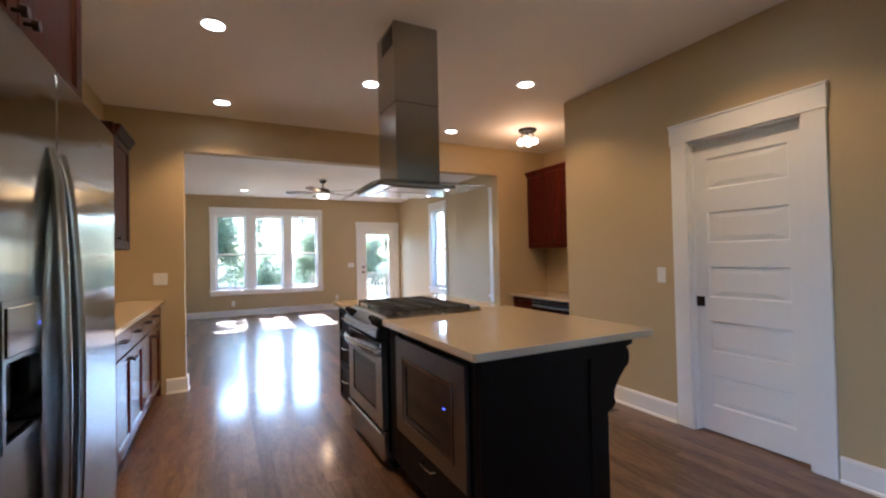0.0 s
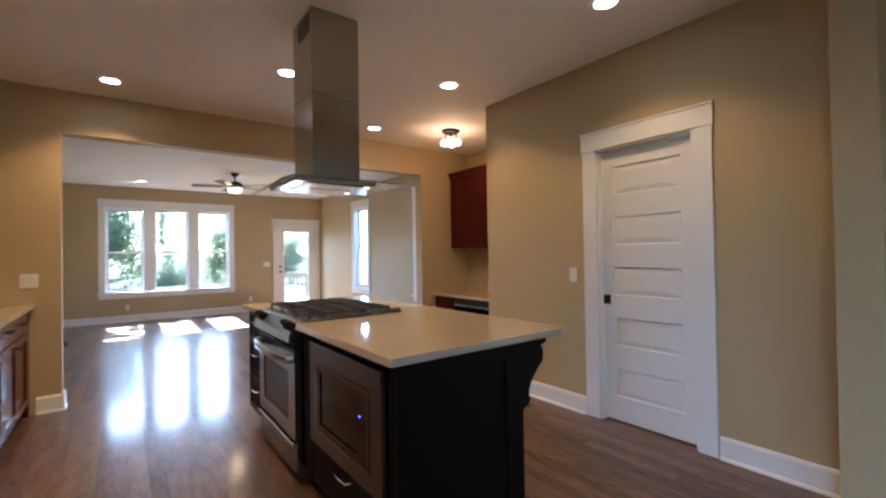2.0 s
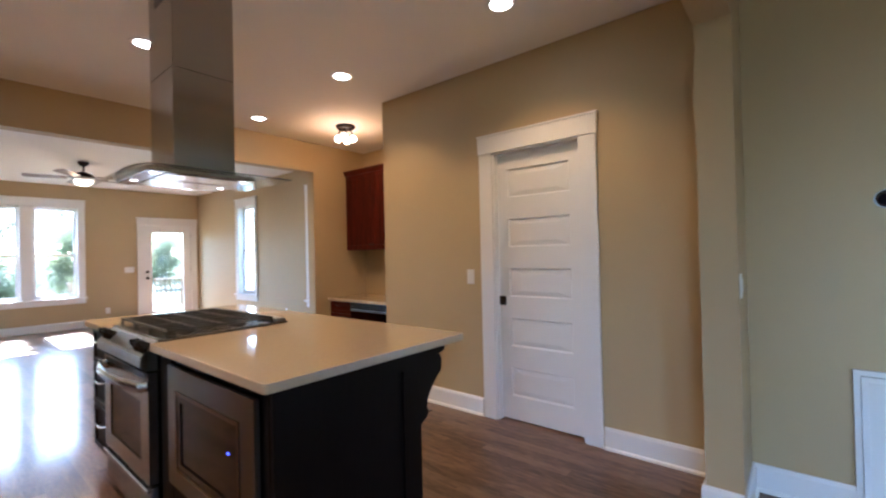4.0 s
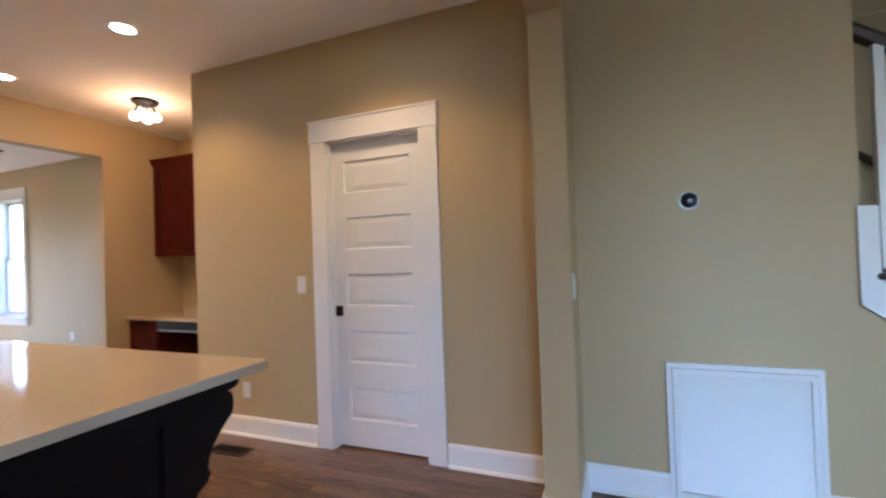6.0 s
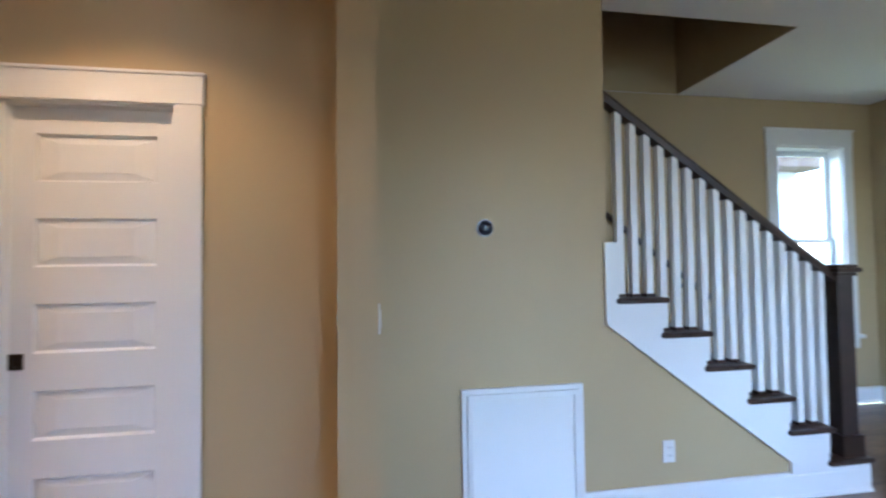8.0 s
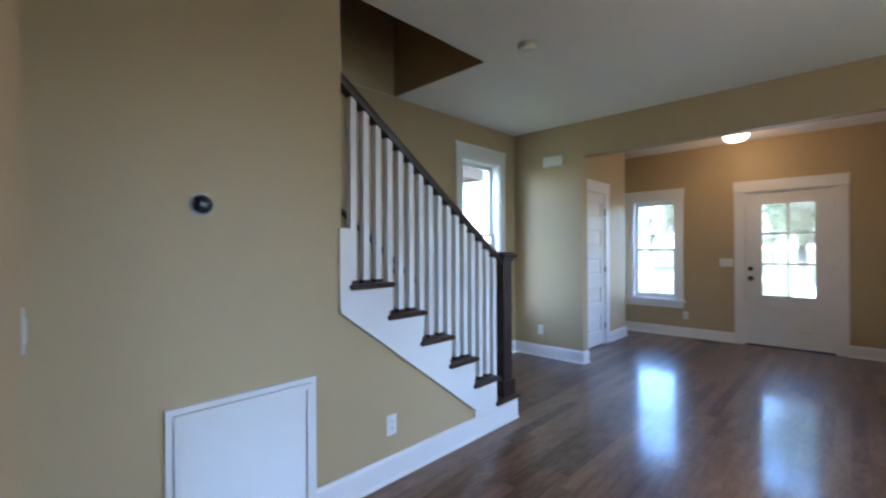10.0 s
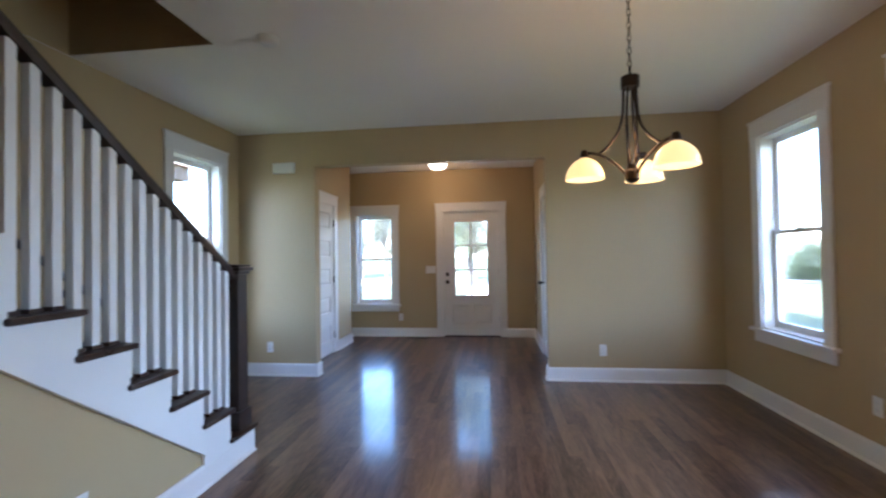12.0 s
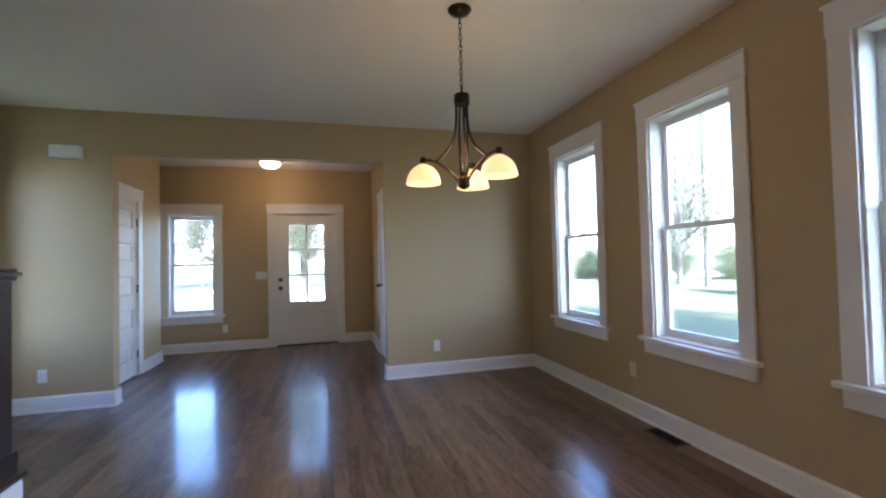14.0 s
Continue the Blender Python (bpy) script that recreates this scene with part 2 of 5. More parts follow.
LEAF = foliage("tree_leaves", (0.088, 0.10, 0.056), (0.30, 0.335, 0.19))
LEAF2 = foliage("autumn_leaves", (0.095, 0.092, 0.066), (0.36, 0.34, 0.22))
BARK = mat("tree_bark", (0.095, 0.082, 0.068), 0.9, noise=0.4, scale=6, bump=0.6, bump_scale=20)
SIDING = mat("white_siding", (0.6, 0.6, 0.58), 0.5, noise=0.05, scale=2)
EAVE = mat("brown_eave_paint", (0.16, 0.09, 0.045), 0.6, noise=0.15)
DECKWOOD = wood("weathered_deck_wood", (0.16, 0.11, 0.07), (0.34, 0.26, 0.18), 0.7, (1.2, 14, 14))
GRAVEL = mat("pale_driveway", (0.36, 0.34, 0.31), 0.9, noise=0.2, scale=12, bump=0.4)
YELLOW = mat("yellow_blossom", (0.55, 0.42, 0.02), 0.6, noise=0.2)

# ---------------------------------------------------------------- building helpers


def box(bm, x0, x1, y0, y1, z0, z1, b=0.0):
    g = bmesh.ops.create_cube(bm, size=1.0, matrix=Matrix.LocRotScale(((x0 + x1) / 2, (y0 + y1) / 2, (z0 + z1) / 2), None, (x1 - x0, y1 - y0, z1 - z0)))
    if b > 0:
        edges = list({e for v in g["verts"] for e in v.link_edges})
        bmesh.ops.bevel(bm, geom=edges, offset=b, segments=2, profile=0.5, affect="EDGES")
    return bm


def cyl(bm, p0, p1, r0, r1=None, seg=16):
    p0, p1 = Vector(p0), Vector(p1)
    d = p1 - p0
    m = Matrix.Translation((p0 + p1) / 2) @ d.to_track_quat("Z", "Y").to_matrix().to_4x4()
    bmesh.ops.create_cone(bm, cap_ends=True, segments=seg, radius1=r0, radius2=r0 if r1 is None else r1, depth=d.length, matrix=m)
    return bm


def tube(bm, pts, r, seg=8, flat=1.0):
    """A round (or flattened) bar that follows pts."""
    pts = [Vector(p) for p in pts]
    rings = []
    last = None
    for i, p in enumerate(pts):
        d = (pts[min(i + 1, len(pts) - 1)] - pts[max(i - 1, 0)]).normalized()
        side = d.cross(Vector((0, 0, 1)))
        side = side.normalized() if side.length > 1e-3 else last or Vector((1, 0, 0))
        if last and side.dot(last) < 0:
            side = -side
        last = side
        up = side.cross(d).normalized()
        rings.append([bm.verts.new(p + side * (r * math.cos(a)) + up * (r * flat * math.sin(a))) for a in (2 * math.pi * k / seg for k in range(seg))])
    for a, b in zip(rings, rings[1:]):
        for k in range(seg):
            bm.faces.new((a[k], a[(k + 1) % seg], b[(k + 1) % seg], b[k]))
    bm.faces.new(rings[0][::-1])
    bm.faces.new(rings[-1])
    return bm


def lathe(bm, profile, cx=0.0, cy=0.0, seg=28):
    """Turns a profile of (radius, height) round the upright axis."""
    rings = []
    for r, z in profile:
        if r < 1e-5:
            rings.append([bm.verts.new((cx, cy, z))])
        else:
            rings.append([bm.verts.new((cx + r * math.cos(2 * math.pi * k / seg), cy + r * math.sin(2 * math.pi * k / seg), z)) for k in range(seg)])
    for a, b in zip(rings, rings[1:]):
        for k in range(seg):
            k2 = (k + 1) % seg
            if len(a) == 1 and len(b) == 1:
                continue
            if len(a) == 1:
                bm.faces.new((a[0], b[k2], b[k]))
            elif len(b) == 1:
                bm.faces.new((a[k], a[k2], b[0]))
            else:
                bm.faces.new((a[k], a[k2], b[k2], b[k]))
    return bm


def prism(bm, pts, mp, d0, d1):
    """A polygon (u, w) pushed from d0 to d1; mp turns (u, d, w) into x, y, z."""
    a = [bm.verts.new(mp(u, d0, w)) for u, w in pts]
    b = [bm.verts.new(mp(u, d1, w)) for u, w in pts]
    bm.faces.new(a)
    bm.faces.new(b[::-1])
    for i in range(len(pts)):
        j = (i + 1) % len(pts)
        bm.faces.new((a[j], a[i], b[i], b[j]))
    return bm


ALONG_X = lambda u, d, w: (u, d, w)
ALONG_Y = lambda u, d, w: (d, u, w)
LEVEL = lambda u, d, w: (u, w, d)


def slab(bm, u0, u1, w0, w1, d0, d1, holes=(), mp=ALONG_X):
    """A plate with rectangular holes (u0, u1, w0, w1) right through it."""
    us = sorted({u0, u1, *[min(max(h[i], u0), u1) for h in holes for i in (0, 1)]})
    ws = sorted({w0, w1, *[min(max(h[i], w0), w1) for h in holes for i in (2, 3)]})

    def full(i, j):
        if not (0 <= i < len(us) - 1 and 0 <= j < len(ws) - 1):
            return False
        u, w = (us[i] + us[i + 1]) / 2, (ws[j] + ws[j + 1]) / 2
        return not any(h[0] < u < h[1] and h[2] < w < h[3] for h in holes)

    vs = {}

    def v(i, j, k):
        if (i, j, k) not in vs:
            vs[i, j, k] = bm.verts.new(mp(us[i], (d0, d1)[k], ws[j]))
        return vs[i, j, k]

    made = []
    for i in range(len(us) - 1):
        for j in range(len(ws) - 1):
            if not full(i, j):
                continue
            made.append(bm.faces.new((v(i, j, 0), v(i + 1, j, 0), v(i + 1, j + 1, 0), v(i, j + 1, 0))))
            made.append(bm.faces.new((v(i, j, 1), v(i, j + 1, 1), v(i + 1, j + 1, 1), v(i + 1, j, 1))))
            for di, dj, p, q in ((-1, 0, (i, j), (i, j + 1)), (1, 0, (i + 1, j), (i + 1, j + 1)), (0, -1, (i, j), (i + 1, j)), (0, 1, (i, j + 1), (i + 1, j + 1))):
                if not full(i + di, j + dj):
                    made.append(bm.faces.new((v(*p, 0), v(*q, 0), v(*q, 1), v(*p, 1))))
    bmesh.ops.recalc_face_normals(bm, faces=made)
    return bm


def mesh_from(name, bm, material, smooth=False):
    bmesh.ops.recalc_face_normals(bm, faces=bm.faces[:])
    me = bpy.data.meshes.new(name)
    bm.to_mesh(me)
    bm.free()
    me.materials.append(material)
    if smooth:
        me.polygons.foreach_set("use_smooth", [True] * len(me.polygons))
        me.set_sharp_from_angle(angle=radians(35))
    return me


def part(name, bm, material, parent, label="", smooth=False):
    ob = new(name, mesh_from(name, bm, material, smooth))
    ob.parent = parent
    if label:
        ob["label"] = label
    return ob


def thing(name, x, y, z, label, category, group="", rz=0.0, kind=""):
    ob = new(name)
    ob.empty_display_size = 0.1
    ob.matrix_basis = pose(x, y, z, 0, 0, rz)
    return tagged(ob, label, category, group, kind)


def single(name, bm, material, label, category, group="", kind="", smooth=False):
    return tagged(new(name, mesh_from(name, bm, material, smooth)), label, category, group, kind)


def structure(name, bm, material, label):
    return tagged(new(name, mesh_from(name, bm, material)), label, "", "", "structure")


def B():
    return bmesh.new()


def bx(*a):
    return box(bmesh.new(), *a)


# ---------------------------------------------------------------- the shell
XW, XE, XP = -0.45, 4.74, 3.52
YB, YK, YD, YF = 11.15, 5.22, -3.915, -6.33
T = 0.15
LEG, HEADH, STOOL, APRON = 0.10, 0.14, 0.03, 0.09


def hole(centre, w, zbot, ztop):
    return (centre - w / 2 + LEG, centre + w / 2 - LEG, zbot + STOOL + APRON, ztop - HEADH)


# windows: name, centre along the wall, casing width, lowest and highest edge of the casing
WEST = [("window_1", -2.945, 0.90, 0.535, 2.435), ("window_2", -1.60, 0.89, 0.535, 2.425), ("window_3", -0.29, 0.89, 0.535, 2.425)]
EAST = [("window_4", -3.235, 0.90, 0.50, 2.47), ("window_5", 8.81, 0.86, 0.45, 2.45), ("window_6", 6.28, 0.86, 0.45, 2.45)]
TRIPLE = ("window_7", 1.457, 2.455, 0.478, 2.46)
ENTRYWIN = ("window_8", 3.83, 0.83, 0.415, 2.17)
DOOR_HEAD = 2.05

structure("wall_west", slab(B(), YF - T, YB + T, 0, CEIL, XW - T, XW, [hole(*w[1:]) for w in WEST], ALONG_Y), TAN, "tan painted side wall with three dining windows")
structure("wall_east", slab(B(), YF - T, YB + T, 0, CEIL, XE, XE + T, [hole(*w[1:]) for w in EAST], ALONG_Y), TAN, "tan painted side wall of stair and living room")
structure("wall_back", slab(B(), XW, XE, 0, CEIL, YB, YB + T, [hole(*TRIPLE[1:]), (3.655, 4.585, -1, DOOR_HEAD)]), TAN, "tan painted living room wall with triple window and glazed door")
structure("wall_front", slab(B(), XW, XE, 0, CEIL, YF - T, YF, [hole(*ENTRYWIN[1:]), (1.755, 2.67, -1, DOOR_HEAD)]), TAN, "tan painted entry wall with front door")
structure("wall_kitchen_living", slab(B(), XW, XE, 0, CEIL, YK, YK + 0.14, [(0.18, 3.9, -1, 2.37)]), TAN, "tan painted wall with wide opening to the living room")
structure("wall_dining_entry", slab(B(), XW, XE, 0, CEIL, YD - 0.12, YD, [(1.285, 3.825, -1, 2.35)]), TAN, "tan painted wall with wide opening to the entry")
structure("wall_pantry", slab(B(), -0.545, 3.476, 0, CEIL, XP, XP + 0.12, [(1.545, 2.24, -1, 2.05)], ALONG_Y), TAN, "tan painted wall with pantry pocket door")
structure("wall_pantry_end", slab(B(), XP + 0.12, XE, 0, CEIL, 3.356, 3.476), TAN, "tan painted end wall of the pantry")
structure("wall_stair_end", slab(B(), XP + 0.12, XE, 0, CEIL, 1.38, 1.5), TAN, "tan painted wall behind the stairs")
structure("wall_closet", slab(B(), -5.85, YD - 0.12, 0, CEIL, 4.08, 4.20, [(-5.115, -4.375, -1, 2.05)], ALONG_Y), TAN, "tan painted closet wall in the entry")
structure("wall_closet_end", slab(B(), 4.20, XE, 0, CEIL, -5.85, -5.73), TAN, "tan painted return of the entry closet")
structure("wall_entry_side", slab(B(), YF, YD - 0.12, 0, CEIL, 1.07, 1.19, [(-5.15, -4.42, -1, 2.05)], ALONG_Y), TAN, "tan painted side wall of the entry with a door")
bm = box(B(), 3.115, XP - 0.001, 0.645, 0.80, 0, 2.37)
structure("wall_stub", bm, TAN, "short tan painted stub wall between kitchen and dining room")
structure("beam_header", bx(XW + 0.001, XP - 0.001, 0.645, 0.80, 2.37, CEIL - 0.001), TAN, "tan painted dropped header between kitchen and dining room")
under = [(-0.545, 0.0), (-0.545, 1.0), (-1.62, 0.20), (-1.62, 0.0)]
structure("wall_understair", prism(B(), under, ALONG_Y, XP, XP + 0.11), TAN, "tan painted triangular wall under the stairs")

# ceiling with the stairwell cut out
structure("ceiling", slab(B(), XW - T, XE + T, YF - T, YB + T, CEIL, CEIL + 0.12, [(3.66, XE, -1.93, 1.38)], LEVEL), CEILING, "white painted flat ceiling")
for nm, a in (("wall_shaft_south", (3.54, XE, -2.05, -1.926)), ("wall_shaft_north", (3.54, XE, 1.376, 1.5)), ("wall_shaft_west", (3.54, 3.664, -1.926, 1.376)), ("wall_shaft_east", (XE - 0.002, XE + T, -2.05, 1.5))):
    structure(nm, bx(*a, CEIL + 0.003, 5.3), TAN, "tan painted stairwell wall of the upper floor")
structure("ceiling_upper", bx(3.54, XE + T, -2.05, 1.5, 5.3, 5.4), CEILING, "white ceiling over the stairwell")

# floor: base slab, boards come at the end of the file
floor = structure("floor", bx(XW, XE, YF, YB, -0.12, -0.016), SUBFLOOR, "glossy walnut-stained strip oak floor")


# ---------------------------------------------------------------- trim
def run(bm, p0, p1, n, h=0.14):
    """A baseboard with shoe along p0-p1, standing off the wall towards n."""
    p0, p1, n = Vector((*p0, 0)), Vector((*p1, 0)), Vector((*n, 0))
    prof = [(0, 0), (0.028, 0), (0.026, 0.012), (0.017, 0.02), (0.017, h - 0.018), (0.011, h - 0.004), (0.008, h), (0, h)]
    a = [bm.verts.new(p0 + n * d + Vector((0, 0, z))) for d, z in prof]
    b = [bm.verts.new(p1 + n * d + Vector((0, 0, z))) for d, z in prof]
    bm.faces.new(a)
    bm.faces.new(b[::-1])
    for i in range(len(prof)):
        j = (i + 1) % len(prof)
        bm.faces.new((a[i], a[j], b[j], b[i]))
    return bm


E_ = 0.001
RUNS = [
    ((XW + E_, YD), (XW + E_, 1.35), (1, 0)), ((XW, YD + E_), (1.285 + 0.016, YD + E_), (0, 1)), ((3.825 - 0.016, YD + E_), (XE, YD + E_), (0, 1)),
    ((1.285 + E_, YD - 0.12), (1.285 + E_, YD + 0.016), (1, 0)), ((3.825 - E_, YD - 0.12), (3.825 - E_, YD + 0.016), (-1, 0)),
    ((XE - E_, YD), (XE - E_, -2.1), (-1, 0)), ((1.19, YF + E_), (1.655, YF + E_), (0, 1)), ((2.77, YF + E_), (XE, YF + E_), (0, 1)),
    ((1.19 + E_, YF), (1.19 + E_, -5.26), (1, 0)), ((4.08 - E_, -5.866), (4.08 - E_, -5.23), (-1, 0)), ((4.08 - E_, -4.26), (4.08 - E_, YD - 0.12), (-1, 0)),
    ((4.08 - 0.016, -5.85 - E_), (XE, -5.85 - E_), (0, -1)),
    ((XP - E_, 0.80), (XP - E_, 1.42), (-1, 0)), ((XP - E_, 2.365), (XP - E_, 3.476 + 0.016), (-1, 0)), ((XP - 0.016, 3.476 + E_), (XE, 3.476 + E_), (0, 1)),
    ((3.115 - 0.016, 0.80 + E_), (XP, 0.80 + E_), (0, 1)), ((3.115 - 0.016, 0.645 - E_), (XP, 0.645 - E_), (0, -1)), ((3.115 - E_, 0.63), (3.115 - E_, 0.815), (-1, 0)),
    ((XP - E_, 0.645), (XP - E_, 0.245), (-1, 0)), ((XP - 0.003, -0.385), (XP - 0.003, -2.117), (-1, 0)),
    ((0.02, YK - E_), (0.18 + 0.016, YK - E_), (0, -1)), ((3.9 - 0.016, YK - E_), (4.12, YK - E_), (0, -1)),
    ((0.18 + E_, YK - 0.016), (0.18 + E_, YK + 0.156), (1, 0)), ((3.9 - E_, YK - 0.016), (3.9 - E_, YK + 0.156), (-1, 0)),
    ((XW, YB - E_), (3.54, YB - E_), (0, -1)), ((4.68, YB - E_), (XE, YB - E_), (0, -1)), ((XE - E_, YK + 0.14), (XE - E_, YB), (-1, 0)), ((XW + E_, YK + 0.14), (XW + E_, YB), (1, 0)),
    ((XW, YK + 0.14 + E_), (0.18 + 0.016, YK + 0.14 + E_), (0, 1)), ((3.9 - 0.016, YK + 0.14 + E_), (XE, YK + 0.14 + E_), (0, 1)),
]
for p0, p1, n in RUNS:
    structure("baseboard", run(B(), p0, p1, n), WHITE, "white painted baseboard with shoe moulding")


def window(name, along, w, zbot, ztop, plane, rz, units=1, meet=0.5, label="white double-hung window with flat white casing"):
    """Casing, sill, jambs, sashes and panes. Local x runs along the wall, y outward."""
    x, y = (along, plane) if rz in (0, 180) else (plane, along)
    ob = thing(name, x, y, 0, label, "", "", rz, "structure")
    u = w / 2
    z0, z1 = zbot + STOOL + APRON, ztop - HEADH
    for s in (-1, 1):
        a, b = sorted((s * u, s * (u - LEG)))
        part("casing", bx(a, b, -0.02, -E_, z0 + 0.003, z1 - 0.001, 0.002), WHITE, ob)
    bm = box(B(), -u - 0.006, u + 0.006, -0.022, -E_, z1, ztop, 0.002)
    box(bm, -u - 0.018, u + 0.018, -0.03, -E_, ztop, ztop + 0.016, 0.002)
    part("head_casing", bm, WHITE, ob)
    part("window_sill", bx(-u - 0.03, u + 0.03, -0.05, 0.07, z0 - STOOL, z0 - 0.001, 0.004), WHITE, ob)
    part("apron", bx(-u, u, -0.02, -E_, zbot, z0 - STOOL - 0.001, 0.002), WHITE, ob)
    n = units
    mull = 0.15
    inner = 2 * (u - LEG)
    uw = (inner - mull * (n - 1)) / n
    for k in range(n - 1):
        c = -u + LEG + (k + 1) * uw + k * mull + mull / 2
        bm = box(B(), c - mull / 2, c + mull / 2, -0.02, -E_, z0 + 0.003, z1 - 0.001, 0.002)
        box(bm, c - mull / 2 + 0.02, c + mull / 2 - 0.02, 0, 0.145, z0, z1)
        part("mullion", bm, WHITE, ob)
    for k in range(n):
        a = -u + LEG + k * (uw + mull)
        b = a + uw
        bm = slab(B(), a - 0.004, b + 0.004, z0 - 0.004, z1 + 0.004, -0.001, 0.148, [(a + 0.016, b - 0.016, z0 + 0.012, z1 - 0.016)])
        part("window_frame", bm, WHITE, ob)
        zm = z0 + (z1 - z0) * meet
        ia, ib = a + 0.018, b - 0.018
        for nm, s0, s1, d0 in (("upper_sash", zm - 0.016, z1 - 0.018, 0.112), ("lower_sash", z0 + 0.014, zm + 0.016, 0.082)):
            bot = 0.055 if nm == "lower_sash" else 0.034
            top = 0.034 if nm == "lower_sash" else 0.045
            bm = slab(B(), ia, ib, s0, s1, d0, d0 + 0.028, [(ia + 0.04, ib - 0.04, s0 + bot, s1 - top)])
            if nm == "lower_sash":
                box(bm, (ia + ib) / 2 - 0.03, (ia + ib) / 2 + 0.03, d0 - 0.012, d0, s1 - 0.004, s1 + 0.012, 0.003)
            sash = part(nm, bm, WHITE, ob)
            pane = part("pane", bx(ia + 0.036, ib - 0.036, d0 + 0.012, d0 + 0.016, s0 + bot - 0.004, s1 - top + 0.004), GLASS, sash)
            pane.visible_shadow = False
    return ob


for w in WEST:
    window(*w, XW, 90)
for w in EAST:
    window(*w, XE, -90)
window(*TRIPLE, YB, 0, 3, 0.47, "white triple double-hung window with flat white casing")
window(*ENTRYWIN, YF, 180)


def casing(ob, u0, u1, head, depth=0.12, ear=0.008):
    """Flat door casing on the room side and the jamb lining, round an opening u0-u1."""
    for a, b in ((u0 - 0.115, u0), (u1, u1 + 0.115)):
        part("casing", bx(a, b, -0.02, -E_, 0.001, head - 0.001, 0.002), WHITE, ob)
    bm = box(B(), u0 - 0.115 - ear, u1 + 0.115 + ear, -0.024, -E_, head, head + 0.13, 0.002)
    box(bm, u0 - 0.115 - ear - 0.006, u1 + 0.115 + ear + 0.006, -0.030, -E_, head + 0.13, head + 0.145, 0.002)
    part("head_casing", bm, WHITE, ob)
    for a, b in ((u0 - E_, u0 + 0.014), (u1 - 0.014, u1 + E_)):
        part("jamb", bx(a, b, -0.002, depth, 0.001, head), WHITE, ob)
    part("head_jamb", bx(u0, u1, -0.002, depth, head - 0.014, head + 0.002), WHITE, ob)


def raised(bm, u0, u1, z0, z1, d, t=0.015):
    """A raised field panel: a sloped lip, a groove and a wide bevel up to the field; d is the door face."""
    box(bm, u0 - 0.004, u1 + 0.004, d + t + 0.001, d + t + 0.008, z0 - 0.004, z1 + 0.004)
    loops = []
    for inset, depth in ((0.0005, 0.0005), (0.009, t), (0.012, t), (0.044, 0.005)):
        side = inset if inset < 0.02 else inset + 0.05
        a, b, c, e = u0 + side, u1 - side, z0 + inset, z1 - inset
        loops.append([bm.verts.new((u, d + depth, z)) for u, z in ((a, c), (b, c), (b, e), (a, e))])
    for p, q in zip(loops, loops[1:]):
        for k in range(4):
            j = (k + 1) % 4
            bm.faces.new((p[k], p[j], q[j], q[k]))
    bm.faces.new(loops[-1])
    return bm


def five_panel(ob, u0, u1, z0, z1, d, stile=0.088):
    """An interior leaf with five wide raised panels, face at depth d."""
    pitch = (z1 - z0) * 0.189
    rows = [(z0 + 0.176 + pitch * k, z0 + 0.176 + pitch * k + 0.215) for k in range(5)]
    leaf = part("leaf", slab(B(), u0, u1, z0, z1, d, d + 0.034, [(u0 + stile, u1 - stile, a, b) for a, b in rows]), WHITE, ob)
    for a, b in rows:
        part("panel", raised(B(), u0 + stile, u1 - stile, a, b, d), WHITE, leaf)
    return leaf


# pantry pocket door (local x runs towards -y)
d1 = thing("door_1", XP, 0, 0, "closed white five-panel pocket door with black flush pull", "", "", -90, "structure")
casing(d1, -2.24, -1.545, 2.05)
leaf = five_panel(d1, -2.226, -1.556, 0.014, 2.012, 0.045)
bm = slab(B(), -2.2255, -2.170, 0.877, 0.947, 0.039, 0.046, [(-2.213, -2.182, 0.890, 0.934)])
box(bm, -2.215, -2.180, 0.0435, 0.0446, 0.888, 0.936)
part("flush_pull", bm, BRONZE, leaf, "square black flush pull")
part("track", bx(-2.226, -1.556, 0.05, 0.07, 2.014, 2.034), WHITE, d1)

# entry closet door and the door across from it
d2 = thing("door_2", 4.08, 0, 0, "closed white five-panel closet door with dark hinges", "", "", -90, "structure")
casing(d2, 4.375, 5.115, 2.05)
leaf = five_panel(d2, 4.39, 5.10, 0.014, 2.034, 0.004)
for z in (0.25, 1.02, 1.80):
    part("hinge", cyl(B(), (5.107, -0.006, z - 0.045), (5.107, -0.006, z + 0.045), 0.008, seg=10), BRONZE, d2, smooth=True)
d3 = thing("door_3", 1.19, 0, 0, "closed white five-panel door in the entry", "", "", 90, "structure")
casing(d3, -5.15, -4.42, 2.05)
leaf = five_panel(d3, -5.136, -4.434, 0.014, 2.034, 0.004)
bm = cyl(B(), (-5.07, 0.004, 0.95), (-5.07, -0.05, 0.95), 0.012, seg=12)
lathe(bm, [(0.0, 0.925), (0.018, 0.93), (0.027, 0.95), (0.018, 0.97), (0.0, 0.975)], -5.07, -0.055, 14)
part("door_knob", bm, BRONZE, leaf, smooth=True)

